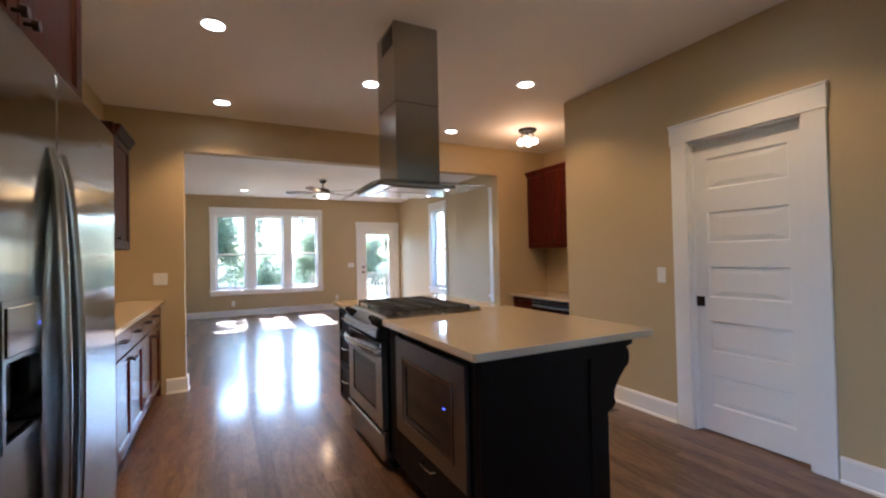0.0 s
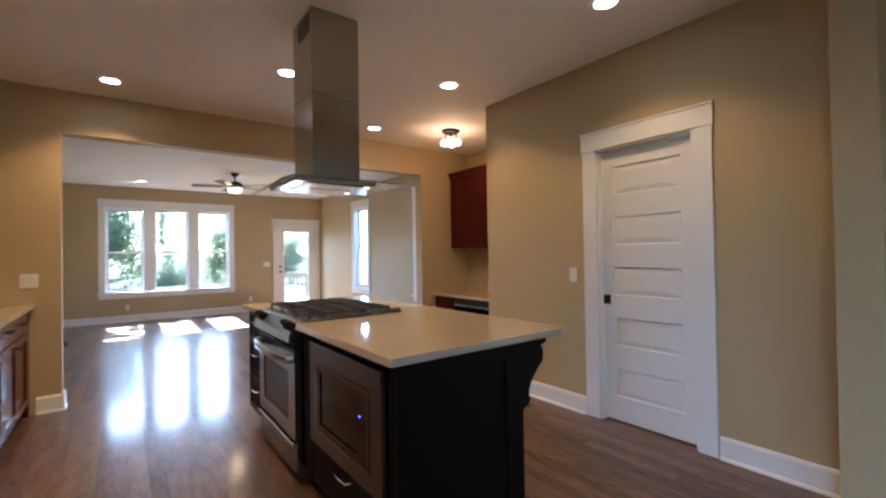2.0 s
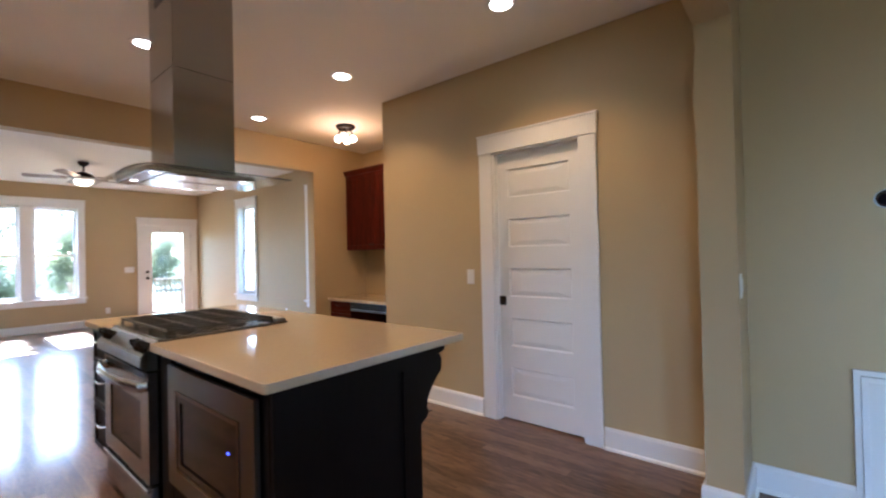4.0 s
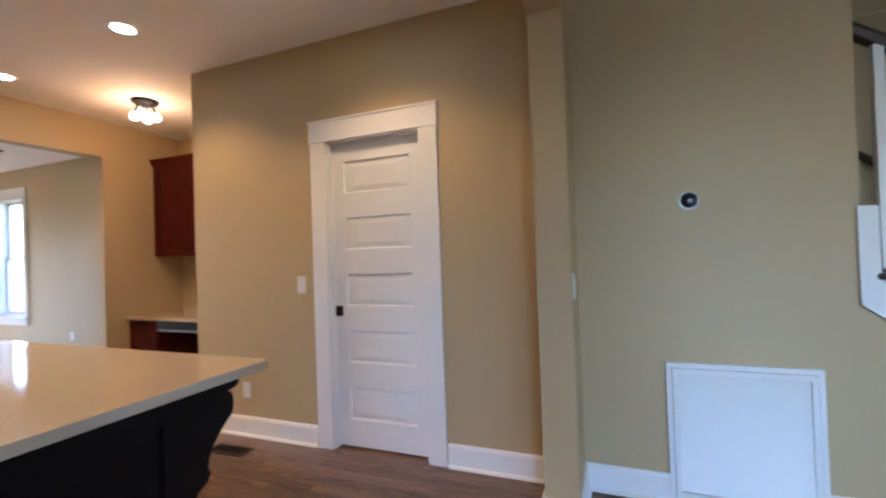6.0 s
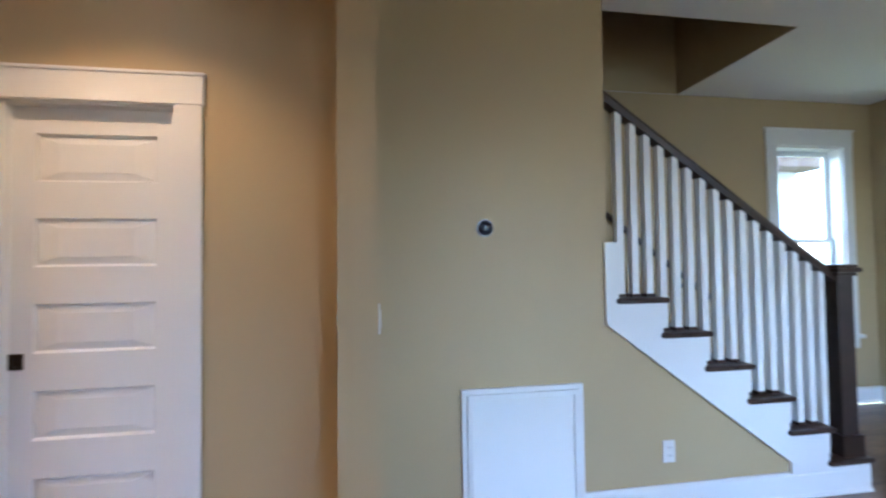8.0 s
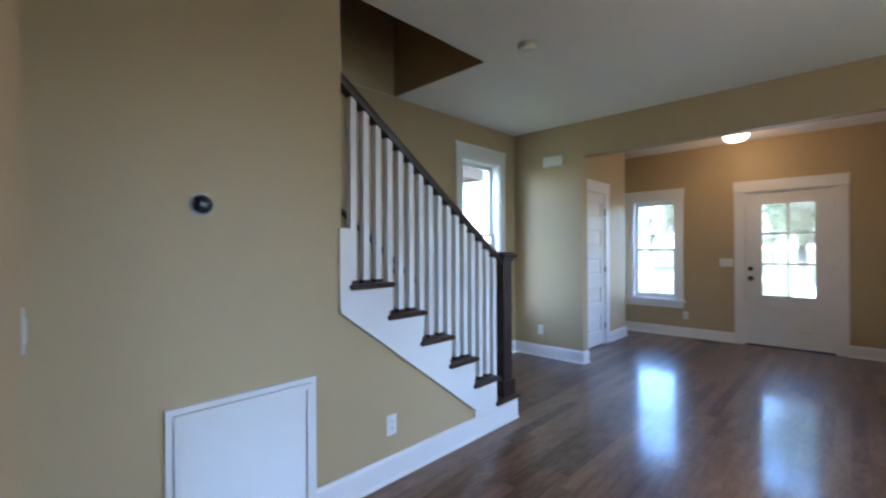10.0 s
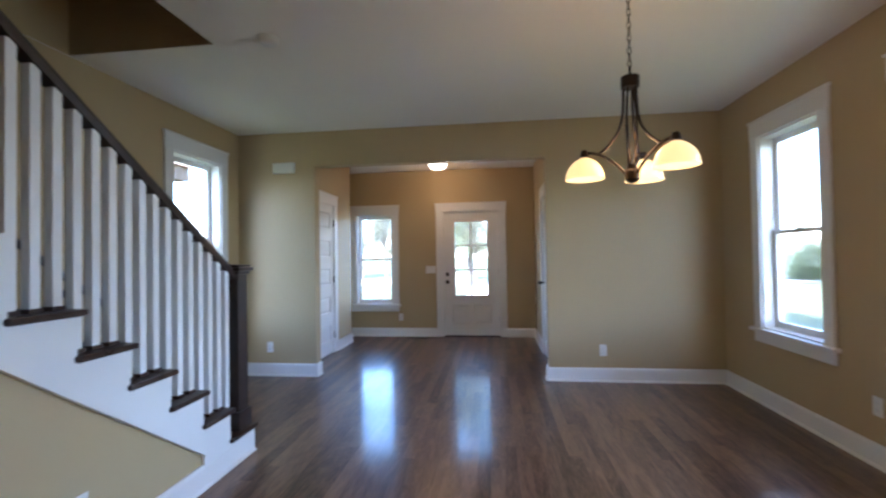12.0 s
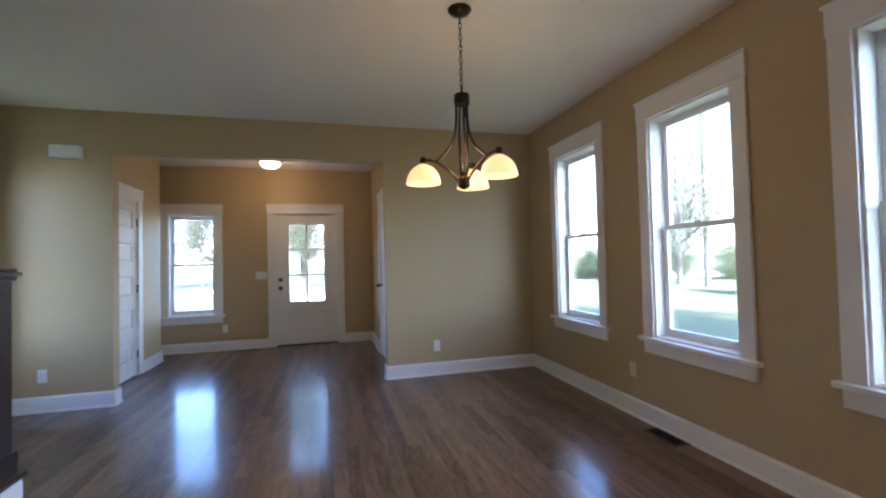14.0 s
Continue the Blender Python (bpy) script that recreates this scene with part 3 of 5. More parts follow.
# front door: local x runs towards -x
d4 = thing("door_4", 0, YF, 0, "closed white front door with six-light window and dark lockset", "", "", 180, "structure")
casing(d4, -2.67, -1.755, 2.05, 0.15)
u0, u1 = -2.655, -1.77
leaf = part("leaf", slab(B(), u0, u1, 0.02, 2.034, 0.02, 0.064, [(-2.49, -1.935, 0.66, 1.89), (-2.53, -2.245, 0.2, 0.52), (-2.18, -1.895, 0.2, 0.52)]), WHITE, d4)
for a, b in ((-2.53, -2.245), (-2.18, -1.895)):
    part("panel", raised(B(), a, b, 0.2, 0.52, 0.02), WHITE, leaf)
bm = slab(B(), -2.505, -1.92, 0.645, 1.905, 0.010, 0.03, [(-2.475, -1.95, 0.675, 1.875)])
part("glazing_bead", bm, WHITE, leaf)
bm = box(B(), -2.2225, -2.2025, 0.026, 0.05, 0.67, 1.88)
for z in (1.09, 1.49):
    box(bm, -2.48, -1.945, 0.0265, 0.0495, z - 0.01, z + 0.01)
part("muntins", bm, WHITE, leaf)
for a, b in ((-2.475, -2.2225), (-2.2025, -1.95)):
    for c, e in ((0.675, 1.08), (1.10, 1.48), (1.50, 1.875)):
        p = part("pane", bx(a, b, 0.036, 0.04, c, e), GLASS, leaf)
        p.visible_shadow = False
part("threshold", bx(-2.67, -1.755, -0.02, 0.15, 0.001, 0.018, 0.004), BRONZE, d4, "dark bronze threshold")


def lockset(ob, u, d, zk, zd, out=-1):
    bm = cyl(B(), (u, d, zk), (u, d - 0.012, zk), 0.032, seg=20)
    cyl(bm, (u, d - 0.012, zk), (u, d - 0.04, zk), 0.012, seg=12)
    cyl(bm, (u, d - 0.04, zk), (u, d - 0.068, zk), 0.026, 0.022, seg=20)
    part("door_knob", bm, BRONZE, ob, smooth=True)
    bm = cyl(B(), (u, d, zd), (u, d - 0.014, zd), 0.03, seg=20)
    box(bm, u - 0.005, u + 0.005, d - 0.034, d - 0.012, zd - 0.016, zd + 0.016, 0.002)
    part("deadbolt", bm, BRONZE, ob, smooth=True)


lockset(leaf, -2.607, 0.02, 0.893, 1.022)
for z in (0.28, 1.05, 1.84):
    part("hinge", cyl(B(), (-1.762, 0.012, z - 0.05), (-1.762, 0.012, z + 0.05), 0.009, seg=10), BRONZE, d4, smooth=True)

# back door: full light
d5 = thing("door_5", 0, YB, 0, "closed white full-light back door with dark lockset", "", "", 0, "structure")
casing(d5, 3.655, 4.585, 2.05, 0.15)
leaf = part("leaf", slab(B(), 3.67, 4.57, 0.02, 2.034, 0.02, 0.064, [(3.80, 4.44, 0.17, 1.90)]), WHITE, d5)
part("glazing_bead", slab(B(), 3.785, 4.455, 0.155, 1.915, 0.010, 0.03, [(3.815, 4.425, 0.185, 1.885)]), WHITE, leaf)
p = part("pane", bx(3.81, 4.43, 0.036, 0.04, 0.18, 1.89), GLASS, leaf)
p.visible_shadow = False
lockset(leaf, 3.725, 0.02, 0.90, 1.03)
for z in (0.28, 1.05, 1.84):
    part("hinge", cyl(B(), (4.578, 0.012, z - 0.05), (4.578, 0.012, z + 0.05), 0.009, seg=10), BRONZE, d5, smooth=True)
part("threshold", bx(3.655, 4.585, -0.02, 0.15, 0.001, 0.018, 0.004), BRONZE, d5, "dark bronze threshold")

# ---------------------------------------------------------------- stairs
RISE, GO, Y1 = 0.187, 0.25, -2.095
stairs = thing("staircase", 3.57, -2.1, 0, "closed-string staircase with dark treads, white risers and white balusters", "staircase")


def spart(name, bm, m, label="", parent=None, smooth=False):
    """A stair part in world measures."""
    ob = part(name, bm, m, parent or stairs, label, smooth)
    if parent is None:
        ob.matrix_parent_inverse = Matrix.Translation((-3.57, 2.1, 0))
    return ob


for n in range(1, 14):
    yf = Y1 + GO * (n - 1)
    z = RISE * n
    xl = 3.478 if n <= 6 else XP + 0.125
    spart("tread", bx(xl, XE - 0.002, yf - 0.032, yf + GO + 0.012, z - 0.028, z, 0.009), TREAD, "dark-stained wooden tread with rounded nosing")
    spart("riser", bx(XP - 0.006 if n <= 6 else XP + 0.125, XE - 0.002, yf, yf + 0.018, z - RISE + 0.0005, z - 0.0285), WHITE)
skirt = [(-2.115, 0.0), (-2.115, RISE - 0.03)]
for n in range(1, 7):
    yb = Y1 + GO * n
    skirt += [(yb - 0.001, RISE * n - 0.03), (yb - 0.001, min(RISE * (n + 1) - 0.03, 1.415))]
skirt[-1] = (Y1 + GO * 6 - 0.001, 1.415)
skirt += [(-0.525, 1.415), (-0.525, 1.005), (-1.60, 0.215), (-1.60, 0.0)]
spart("skirt_board", prism(B(), skirt, ALONG_Y, XP - 0.018, XP - 0.001), WHITE, "white stepped skirt board")
bm = B()
prism(bm, [(-0.525, 1.005), (-0.525, 0.985), (-1.612, 0.186), (-1.612, 0.206)], ALONG_Y, XP - 0.026, XP - 0.001)
spart("skirt_moulding", bm, WHITE)

newel = spart("newel_post", bx(3.525, 3.635, -2.08, -1.97, RISE + 0.001, 1.235, 0.004), RAIL, "dark-stained square newel post")
spart("newel_base", slab(B(), 3.51, 3.65, -2.095, -1.955, RISE + 0.001, RISE + 0.12, [(3.5245, 3.6355, -2.0805, -1.9695)], LEVEL), RAIL, "", newel)
bm = box(B(), 3.495, 3.665, -2.11, -1.94, 1.236, 1.262, 0.005)
box(bm, 3.508, 3.652, -2.097, -1.953, 1.262, 1.280, 0.006)
box(bm, 3.512, 3.648, -2.093, -1.957, 1.214, 1.2355, 0.004)
spart("newel_cap", bm, RAIL, "", newel)


def rail_top(y):
    return 1.2996 + 0.705 * (y + 1.895)


bm = B()
prof = [(-0.031, -0.064), (0.031, -0.064), (0.035, -0.03), (0.03, -0.008), (0.016, 0.0), (-0.016, 0.0), (-0.03, -0.008), (-0.035, -0.03)]
ends = []
for y in (-1.972, -0.546):
    ends.append([bm.verts.new((3.57 + dx, y, rail_top(y) + dz)) for dx, dz in prof])
bm.faces.new(ends[0])
bm.faces.new(ends[1][::-1])
for i in range(len(prof)):
    j = (i + 1) % len(prof)
    bm.faces.new((ends[0][i], ends[0][j], ends[1][j], ends[1][i]))
spart("handrail", bm, RAIL, "dark-stained moulded handrail")
for k in range(16):
    y = -0.643 - 0.0833 * k
    n = min(6, max(1, int((y - 0.002 - Y1) // GO) + 1))
    zb = RISE * n
    if y < -1.90:
        continue
    b = spart("baluster", bx(3.550, 3.590, y - 0.020, y + 0.020, zb + 0.001, rail_top(y) - 0.058, 0.003), WHITE)
    spart("baluster_shoe", slab(B(), 3.543, 3.597, y - 0.027, y + 0.027, zb + 0.0005, zb + 0.018, [(3.5495, 3.5905, y - 0.0205, y + 0.0205)], LEVEL), TREAD, "dark baluster shoe", b)

# rail on the outer wall of the stairs
wr = thing("wall_handrail", XE, -2.1, 0, "dark round handrail on the stair wall", "handrail")
rpts = [(4.665, -2.15, 0.99)] + [(4.665, -2.08 + 0.3 * k, 1.035 + 0.224 * k) for k in range(11)]
bm = tube(B(), rpts, 0.023, 10)
o = part("rail", bm, RAIL, wr, smooth=True)
o.matrix_parent_inverse = Matrix.Translation((-XE, 2.1, 0))
for y in (-1.9, -0.9, 0.1):
    zr = 1.035 + (y + 2.08) * 0.224 / 0.3
    bm = tube(B(), [(XE - 0.002, y, zr - 0.07), (4.69, y, zr - 0.07), (4.667, y, zr - 0.05), (4.665, y, zr - 0.02)], 0.007, 8)
    cyl(bm, (XE - 0.001, y, zr - 0.07), (XE - 0.008, y, zr - 0.07), 0.028, seg=16)
    o = part("bracket", bm, BRONZE, wr, smooth=True)
    o.matrix_parent_inverse = Matrix.Translation((-XE, 2.1, 0))

# return air grille under the stairs
gr = thing("return_air_grille", XP, -0.07, 0, "large white return air grille in a moulded frame", "vent", "", -90)
gu0, gu1, gz1 = -0.315, 0.315, 0.695
bm = slab(B(), gu0, gu1, 0.004, gz1, -0.022, -E_, [(gu0 + 0.022, gu1 - 0.022, 0.03, gz1 - 0.022)])
part("frame", bm, WHITE, gr)
part("inner_frame", slab(B(), gu0 + 0.0265, gu1 - 0.0265, 0.036, gz1 - 0.0265, -0.03, -0.012, [(gu0 + 0.05, gu1 - 0.05, 0.065, gz1 - 0.05)]), WHITE, gr)
part("backing", bx(gu0 + 0.01, gu1 - 0.01, -0.008, -0.002, 0.02, gz1 - 0.01), PLASTIC, gr)
bm0 = B()
a = [bm0.verts.new(p) for p in ((gu0 + 0.045, -0.022, 0), (gu1 - 0.045, -0.022, 0), (gu1 - 0.045, -0.0165, 0.0118), (gu0 + 0.045, -0.0165, 0.0118))]
b2 = [bm0.verts.new(p) for p in ((gu0 + 0.045, -0.0205, -0.001), (gu1 - 0.045, -0.0205, -0.001), (gu1 - 0.045, -0.015, 0.0108), (gu0 + 0.045, -0.015, 0.0108))]
bm0.faces.new(a)
bm0.faces.new(b2[::-1])
for i in range(4):
    j = (i + 1) % 4
    bm0.faces.new((a[i], b2[i], b2[j], a[j]))
slat_mesh = mesh_from("slat", bm0, PLASTIC)
for k in range(44):
    o = new("slat", slat_mesh)
    o.parent = gr
    o.location = (0, 0, 0.07 + 0.013 * k)

# thermostat
th = thing("thermostat", XP, 0.113, 1.49, "round steel-rimmed black-faced thermostat on the wall", "thermostat", "", -90)


def disc(bm, r0, r1, d0, d1, seg=36):
    return cyl(bm, (0, d0, 0), (0, d1, 0), r0, r1, seg)


part("base_plate", disc(B(), 0.044, 0.044, -0.001, -0.006), STEEL_DARK, th)
part("ring", disc(B(), 0.042, 0.040, -0.0062, -0.020), STEEL_DARK, th, "polished steel ring", True)
bm = lathe(B(), [(0.0385 * math.sin(radians(7 * k)) / math.sin(radians(56)), 0.0385 / math.sin(radians(56)) * (math.cos(radians(7 * k)) - math.cos(radians(56))) * 0.55) for k in range(9)], 0, 0, 36)
bmesh.ops.transform(bm, matrix=Matrix.Translation((0, -0.0202, 0)) @ Matrix.Rotation(radians(90), 4, "X"), verts=bm.verts[:])
part("face", bm, SCREEN, th, "glossy black domed face", True)


def plate(name, x, y, z, rz, kind, gang=1, label=""):
    """A wall plate with rocker switches or a duplex outlet."""
    ob = thing(name, x, y, z, label, "switch" if kind == "switch" else "outlet", "wall plates", rz)
    w = 0.070 + 0.046 * (gang - 1)
    part("cover_plate", bx(-w / 2, w / 2, -0.007, -E_, -0.058, 0.058, 0.003), PLASTIC, ob)
    for g in range(gang):
        c = (g - (gang - 1) / 2) * 0.046
        if kind == "switch":
            part("rocker", bx(c - 0.016, c + 0.016, -0.011, -0.0072, -0.033, 0.033, 0.002), PLASTIC, ob)
        else:
            for s in (-1, 1):
                bm = box(B(), c - 0.016, c + 0.016, -0.0095, -0.0072, s * 0.02 - 0.014, s * 0.02 + 0.014, 0.001)
                o = part("socket", bm, PLASTIC, ob)
                bm = box(B(), c - 0.007, c - 0.005, -0.0105, -0.0096, s * 0.02 - 0.004, s * 0.02 + 0.006)
                box(bm, c + 0.005, c + 0.007, -0.0105, -0.0096, s * 0.02 - 0.004, s * 0.02 + 0.006)
                part("slots", bm, DARKGREY, o)
    return ob


SW = "white light switch plate on the tan wall"
OU = "white duplex outlet low on the tan wall"
plate("light_switch", XP, 2.468, 1.093, -90, "switch", 1, SW)
plate("light_switch", 3.175, 0.645, 1.10, 0, "switch", 1, "white light switch plate on the stub wall")
plate("light_switch", 2.88, YF, 1.10, 180, "switch", 3, "white three-gang switch plate beside the front door")
plate("light_switch", 3.40, YB, 1.09, 0, "switch", 3, "white three-gang switch plate beside the back door")
plate("light_switch", -0.02, YK, 1.105, 0, "switch", 2, "white two-gang switch plate above the counter end")
plate("outlet", XP, 2.99, 0.33, -90, "outlet", 1, OU)
plate("outlet", XP, -0.868, 0.31, -90, "outlet", 1, "white outlet under the staircase")
plate("outlet", 4.37, YD, 0.32, 180, "outlet", 1, OU)
plate("outlet", 0.737, YD, 0.32, 180, "outlet", 1, OU)
plate("outlet", 3.39, YF, 0.32, 180, "outlet", 1, "white outlet below the entry window")
plate("outlet", XW, -2.20, 0.365, 90, "outlet", 1, "white outlet between the dining windows")
plate("outlet", 0.687, YB, 0.29, 0, "outlet", 1, "white outlet below the triple window")
plate("outlet", 3.03, YB, 0.29, 0, "outlet", 1, "white outlet beside the back door")
plate("outlet", XE, 7.37, 0.33, -90, "outlet", 1, "white outlet on the living room side wall")

# door chime and smoke detector
ch = thing("door_chime", 4.177, YD, 2.338, "white plastic door chime box high on the wall", "door chime", "", 180)
part("cover", bx(-0.125, 0.125, -0.055, -0.002, -0.06, 0.06, 0.012), PLASTIC, ch)
part("base", bx(-0.118, 0.118, -0.0018, -0.0004, -0.055, 0.055), PLASTIC, ch)
sd = thing("smoke_detector", 3.265, -1.91, CEIL, "round white smoke detector on the ceiling", "smoke detector")
part("body", lathe(B(), [(0, -0.038), (0.045, -0.037), (0.058, -0.03), (0.066, -0.018), (0.066, -0.012)], 0, 0, 32), PLASTIC, sd, smooth=True)
part("base", lathe(B(), [(0.0, -0.012), (0.072, -0.012), (0.072, -0.001), (0, -0.001)], 0, 0, 32), PLASTIC, sd, smooth=True)


def register(x, y, rz, length=0.30):
    ob = thing("floor_register", x, y, 0.0, "dark bronze slotted floor register", "vent", "floor registers", rz)
    w = 0.125
    part("frame", slab(B(), -length / 2, length / 2, -w / 2, w / 2, 0.001, 0.006, [(-length / 2 + 0.018, length / 2 - 0.018, -w / 2 + 0.018, w / 2 - 0.018)], LEVEL), BRONZE, ob)
    part("damper", bx(-length / 2 + 0.016, length / 2 - 0.016, -w / 2 + 0.016, w / 2 - 0.016, 0.0008, 0.0014), ENAMEL, ob)
    k = 0
    u = -length / 2 + 0.026
    while u < length / 2 - 0.02:
        part("slat", bx(u, u + 0.005, -w / 2 + 0.018, w / 2 - 0.018, 0.002, 0.005), BRONZE, ob)
        u += 0.017


register(3.29, 2.92, 90)
register(-0.36, -1.78, 90)
register(3.07, -6.18, 0)
register(-0.10, 8.92, 90)

# ---------------------------------------------------------------- kitchen
def pull(parent, u, d, z, length=0.11, upright=False, m=None):
    """A bar pull that stands off a face at depth d (towards -y of the thing)."""
    h = length / 2
    if upright:
        pts = [(u, d, z - h), (u, d - 0.024, z - h + 0.006), (u, d - 0.03, z), (u, d - 0.024, z + h - 0.006), (u, d, z + h)]
    else:
        pts = [(u - h, d, z), (u - h + 0.006, d - 0.024, z), (u, d - 0.03, z), (u + h - 0.006, d - 0.024, z), (u + h, d, z)]
    return part("handle", tube(B(), pts, 0.0055, 8), m or BRONZE, parent, "", True)


def knob(parent, u, d, z, m=None):
    bm = cyl(B(), (u, d, z), (u, d - 0.018, z), 0.006, seg=10)
    cyl(bm, (u, d - 0.018, z), (u, d - 0.03, z), 0.015, 0.013, 16)
    return part("knob", bm, m or BRONZE, parent, "", True)


def shaker(name, parent, u0, u1, z0, z1, d, m, rail=0.055):
    """A recessed-panel door or drawer front, 20 mm thick, its face at depth d."""
    bm = slab(B(), u0, u1, z0, z1, d, d + 0.02, [(u0 + rail, u1 - rail, z0 + rail, z1 - rail)])
    box(bm, u0 + rail - 0.004, u1 - rail + 0.004, d + 0.011, d + 0.017, z0 + rail - 0.004, z1 - rail + 0.004)
    s = 0.008
    a, b, c, e = u0 + rail, u1 - rail, z0 + rail, z1 - rail
    o = [bm.verts.new((p, d + 0.002, q)) for p, q in ((a, c), (b, c), (b, e), (a, e))]
    i = [bm.verts.new((p, d + 0.0108, q)) for p, q in ((a + s, c + s), (b - s, c + s), (b - s, e - s), (a + s, e - s))]
    for k in range(4):
        j = (k + 1) % 4
        bm.faces.new((o[k], o[j], i[j], i[k]))
    return part(name, bm, m, parent)


def base_unit(x, y, rz, w, drawers, doors, m, label, depth=0.58, h=0.872):
    """A base cabinet; local x along its front, centre at 0, front face at y=0."""
    ob = thing("base_cabinet", x, y, 0, label, "cabinet", "kitchen base cabinets", rz)
    part("body", bx(-w / 2, w / 2, 0.021, depth, 0.10, h, 0.001), m, ob)
    part("toe_kick", bx(-w / 2, w / 2, 0.07, 0.09, 0.001, 0.10), m, ob)
    z_split = h - 0.175
    n = drawers
    for k in range(n):
        a, b = -w / 2 + k * w / n + 0.004, -w / 2 + (k + 1) * w / n - 0.004
        f = part("drawer_front", bx(a, b, 0.0, 0.02, z_split + 0.004, h - 0.012, 0.003), m, ob)
        pull(f, (a + b) / 2, 0.0, (z_split + h) / 2)
    for k in range(doors):
        a, b = -w / 2 + k * w / doors + 0.004, -w / 2 + (k + 1) * w / doors - 0.004
        f = shaker("door", ob, a, b, 0.112, z_split - 0.004, 0, m)
        left = (k % 2 == 0 and doors > 1)
        knob(f, b - 0.03 if left else a + 0.03, 0.0, z_split - 0.06)
    return ob


def wall_unit(x, y, rz, w, z0, z1, doors, m, label, depth=0.31, cat="cabinet", crown=True, near_return=False):
    ob = thing("wall_cabinet", x, y, 0, label, cat, "kitchen wall cabinets", rz)
    part("body", bx(-w / 2, w / 2, 0.021, depth, z0, z1, 0.001), m, ob)
    for k in range(doors):
        a, b = -w / 2 + k * w / doors + 0.003, -w / 2 + (k + 1) * w / doors - 0.003
        f = shaker("door", ob, a, b, z0 + 0.004, z1 - 0.012, 0, m)
        left = (k % 2 == 0 and doors > 1)
        knob(f, b - 0.03 if left else a + 0.03, 0.0, z0 + 0.07)
    if crown:
        bm = B()
        prof = [(0.02, z1 - 0.02), (-0.012, z1 - 0.02), (-0.02, z1 + 0.005), (-0.036, z1 + 0.03), (-0.038, z1 + 0.045), (0.02, z1 + 0.045)]
        prism(bm, [(d, z) for d, z in prof], lambda u, d, w_: (d, u, w_), -w / 2 - 0.001, w / 2 + 0.001)
        if near_return:
            side = [(-w / 2 - 0.002 - (0.02 - d), z) for d, z in prof[:-1]] + [(-w / 2 + 0.01, z1 + 0.045)]
            prism(bm, [(u + 0.02, z) for u, z in side[:-1]] + [side[-1], (-w / 2 + 0.01, z1 - 0.02)], ALONG_X, 0.0, depth)
        box(bm, -w / 2, w / 2, 0.021, depth, z1 + 0.002, z1 + 0.044)
        part("crown", bm, m, ob)
    return ob


CH = "dark cherry shaker base cabinet under a stone counter"
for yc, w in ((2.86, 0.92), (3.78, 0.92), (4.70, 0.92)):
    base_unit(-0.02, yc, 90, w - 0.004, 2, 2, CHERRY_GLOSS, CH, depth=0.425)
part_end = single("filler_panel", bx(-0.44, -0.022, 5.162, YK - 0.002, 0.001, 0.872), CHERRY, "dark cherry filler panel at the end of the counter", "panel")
bm = box(B(), XW + 0.001, 0.012, 2.40, YK - 0.002, 0.874, 0.906, 0.004)
single("worktop", bm, QUARTZ, "beige quartz worktop along the side wall", "worktop")
single("backsplash", bx(XW + 0.001, XW + 0.02, 2.40, YK - 0.004, 0.907, 1.0, 0.002), QUARTZ, "beige quartz backsplash strip", "backsplash")
wall_unit(-0.105, 4.03, 90, 0.50, 1.365, 2.15, 1, CHERRY_SHADED, "narrow dark cherry wall cabinet with crown moulding", 0.335, near_return=True)
wall_unit(0.12, 1.605, 90, 1.0, 1.775, 2.52, 2, CHERRY_SHADED, "dark cherry deep cabinet above the refrigerator", 0.565, crown=False)

# refrigerator (front towards +x): local x runs along +y, front face at y=0
fr = thing("refrigerator", 0.18, 1.865, 0, "stainless side-by-side refrigerator with ice dispenser", "refrigerator", "", 90)
FL, FR, SEAM = -0.56, 0.37, -0.235
part("body", bx(FL + 0.004, FR - 0.004, 0.075, 0.62, 0.03, 1.73, 0.006), DARKGREY, fr, "dark grey cabinet")
part("kick_grille", bx(FL + 0.03, FR - 0.03, 0.05, 0.075, 0.012, 0.085, 0.004), DARKGREY, fr)
DL, DR, DB, DT = FL + 0.03, -0.345, 0.93, 1.205
dl = part("freezer_door", slab(B(), FL, SEAM - 0.004, 0.095, 1.742, 0, 0.07, [(DL, DR, DB, DT)]), STEEL, fr)
dr = part("fridge_door", bx(SEAM + 0.004, FR, 0, 0.07, 0.095, 1.742, 0.006), STEEL, fr)
for parent, u in ((dl, SEAM - 0.036), (dr, SEAM + 0.036)):
    pts = [(u + (0.022 if u > SEAM else -0.022) * math.sin(math.pi * j / 20), 0.004 - 0.032 * math.sin(math.pi * j / 20) ** 0.5, 0.40 + 1.14 * j / 20) for j in range(21)]
    part("handle", tube(B(), pts, 0.0135, 12), STEEL_HANDLE, parent, "bowed tubular handle", True)
disp = part("dispenser", slab(B(), DL, DR, DB, DT, -0.004, 0.012, [(DL + 0.012, DR - 0.012, DB + 0.014, 1.09)]), STEEL, dl)
part("control_panel", bx(DL + 0.012, DR - 0.012, -0.007, -0.0045, 1.10, 1.192, 0.002), STEEL, disp)
part("recess", bx(DL + 0.002, DR - 0.002, 0.055, 0.066, DB + 0.002, DT - 0.002), BLACKGLASS, disp)
part("paddle", bx(DL + 0.05, DR - 0.05, 0.03, 0.05, 0.98, 1.07, 0.004), DARKGREY, disp)
part("display", bx(DR - 0.026, DR - 0.021, -0.0082, -0.0072, 1.146, 1.151), LED, disp)
part("tray", bx(DL + 0.012, DR - 0.012, 0.0, 0.05, DB + 0.002, DB + 0.014, 0.002), STEEL_DARK, disp)

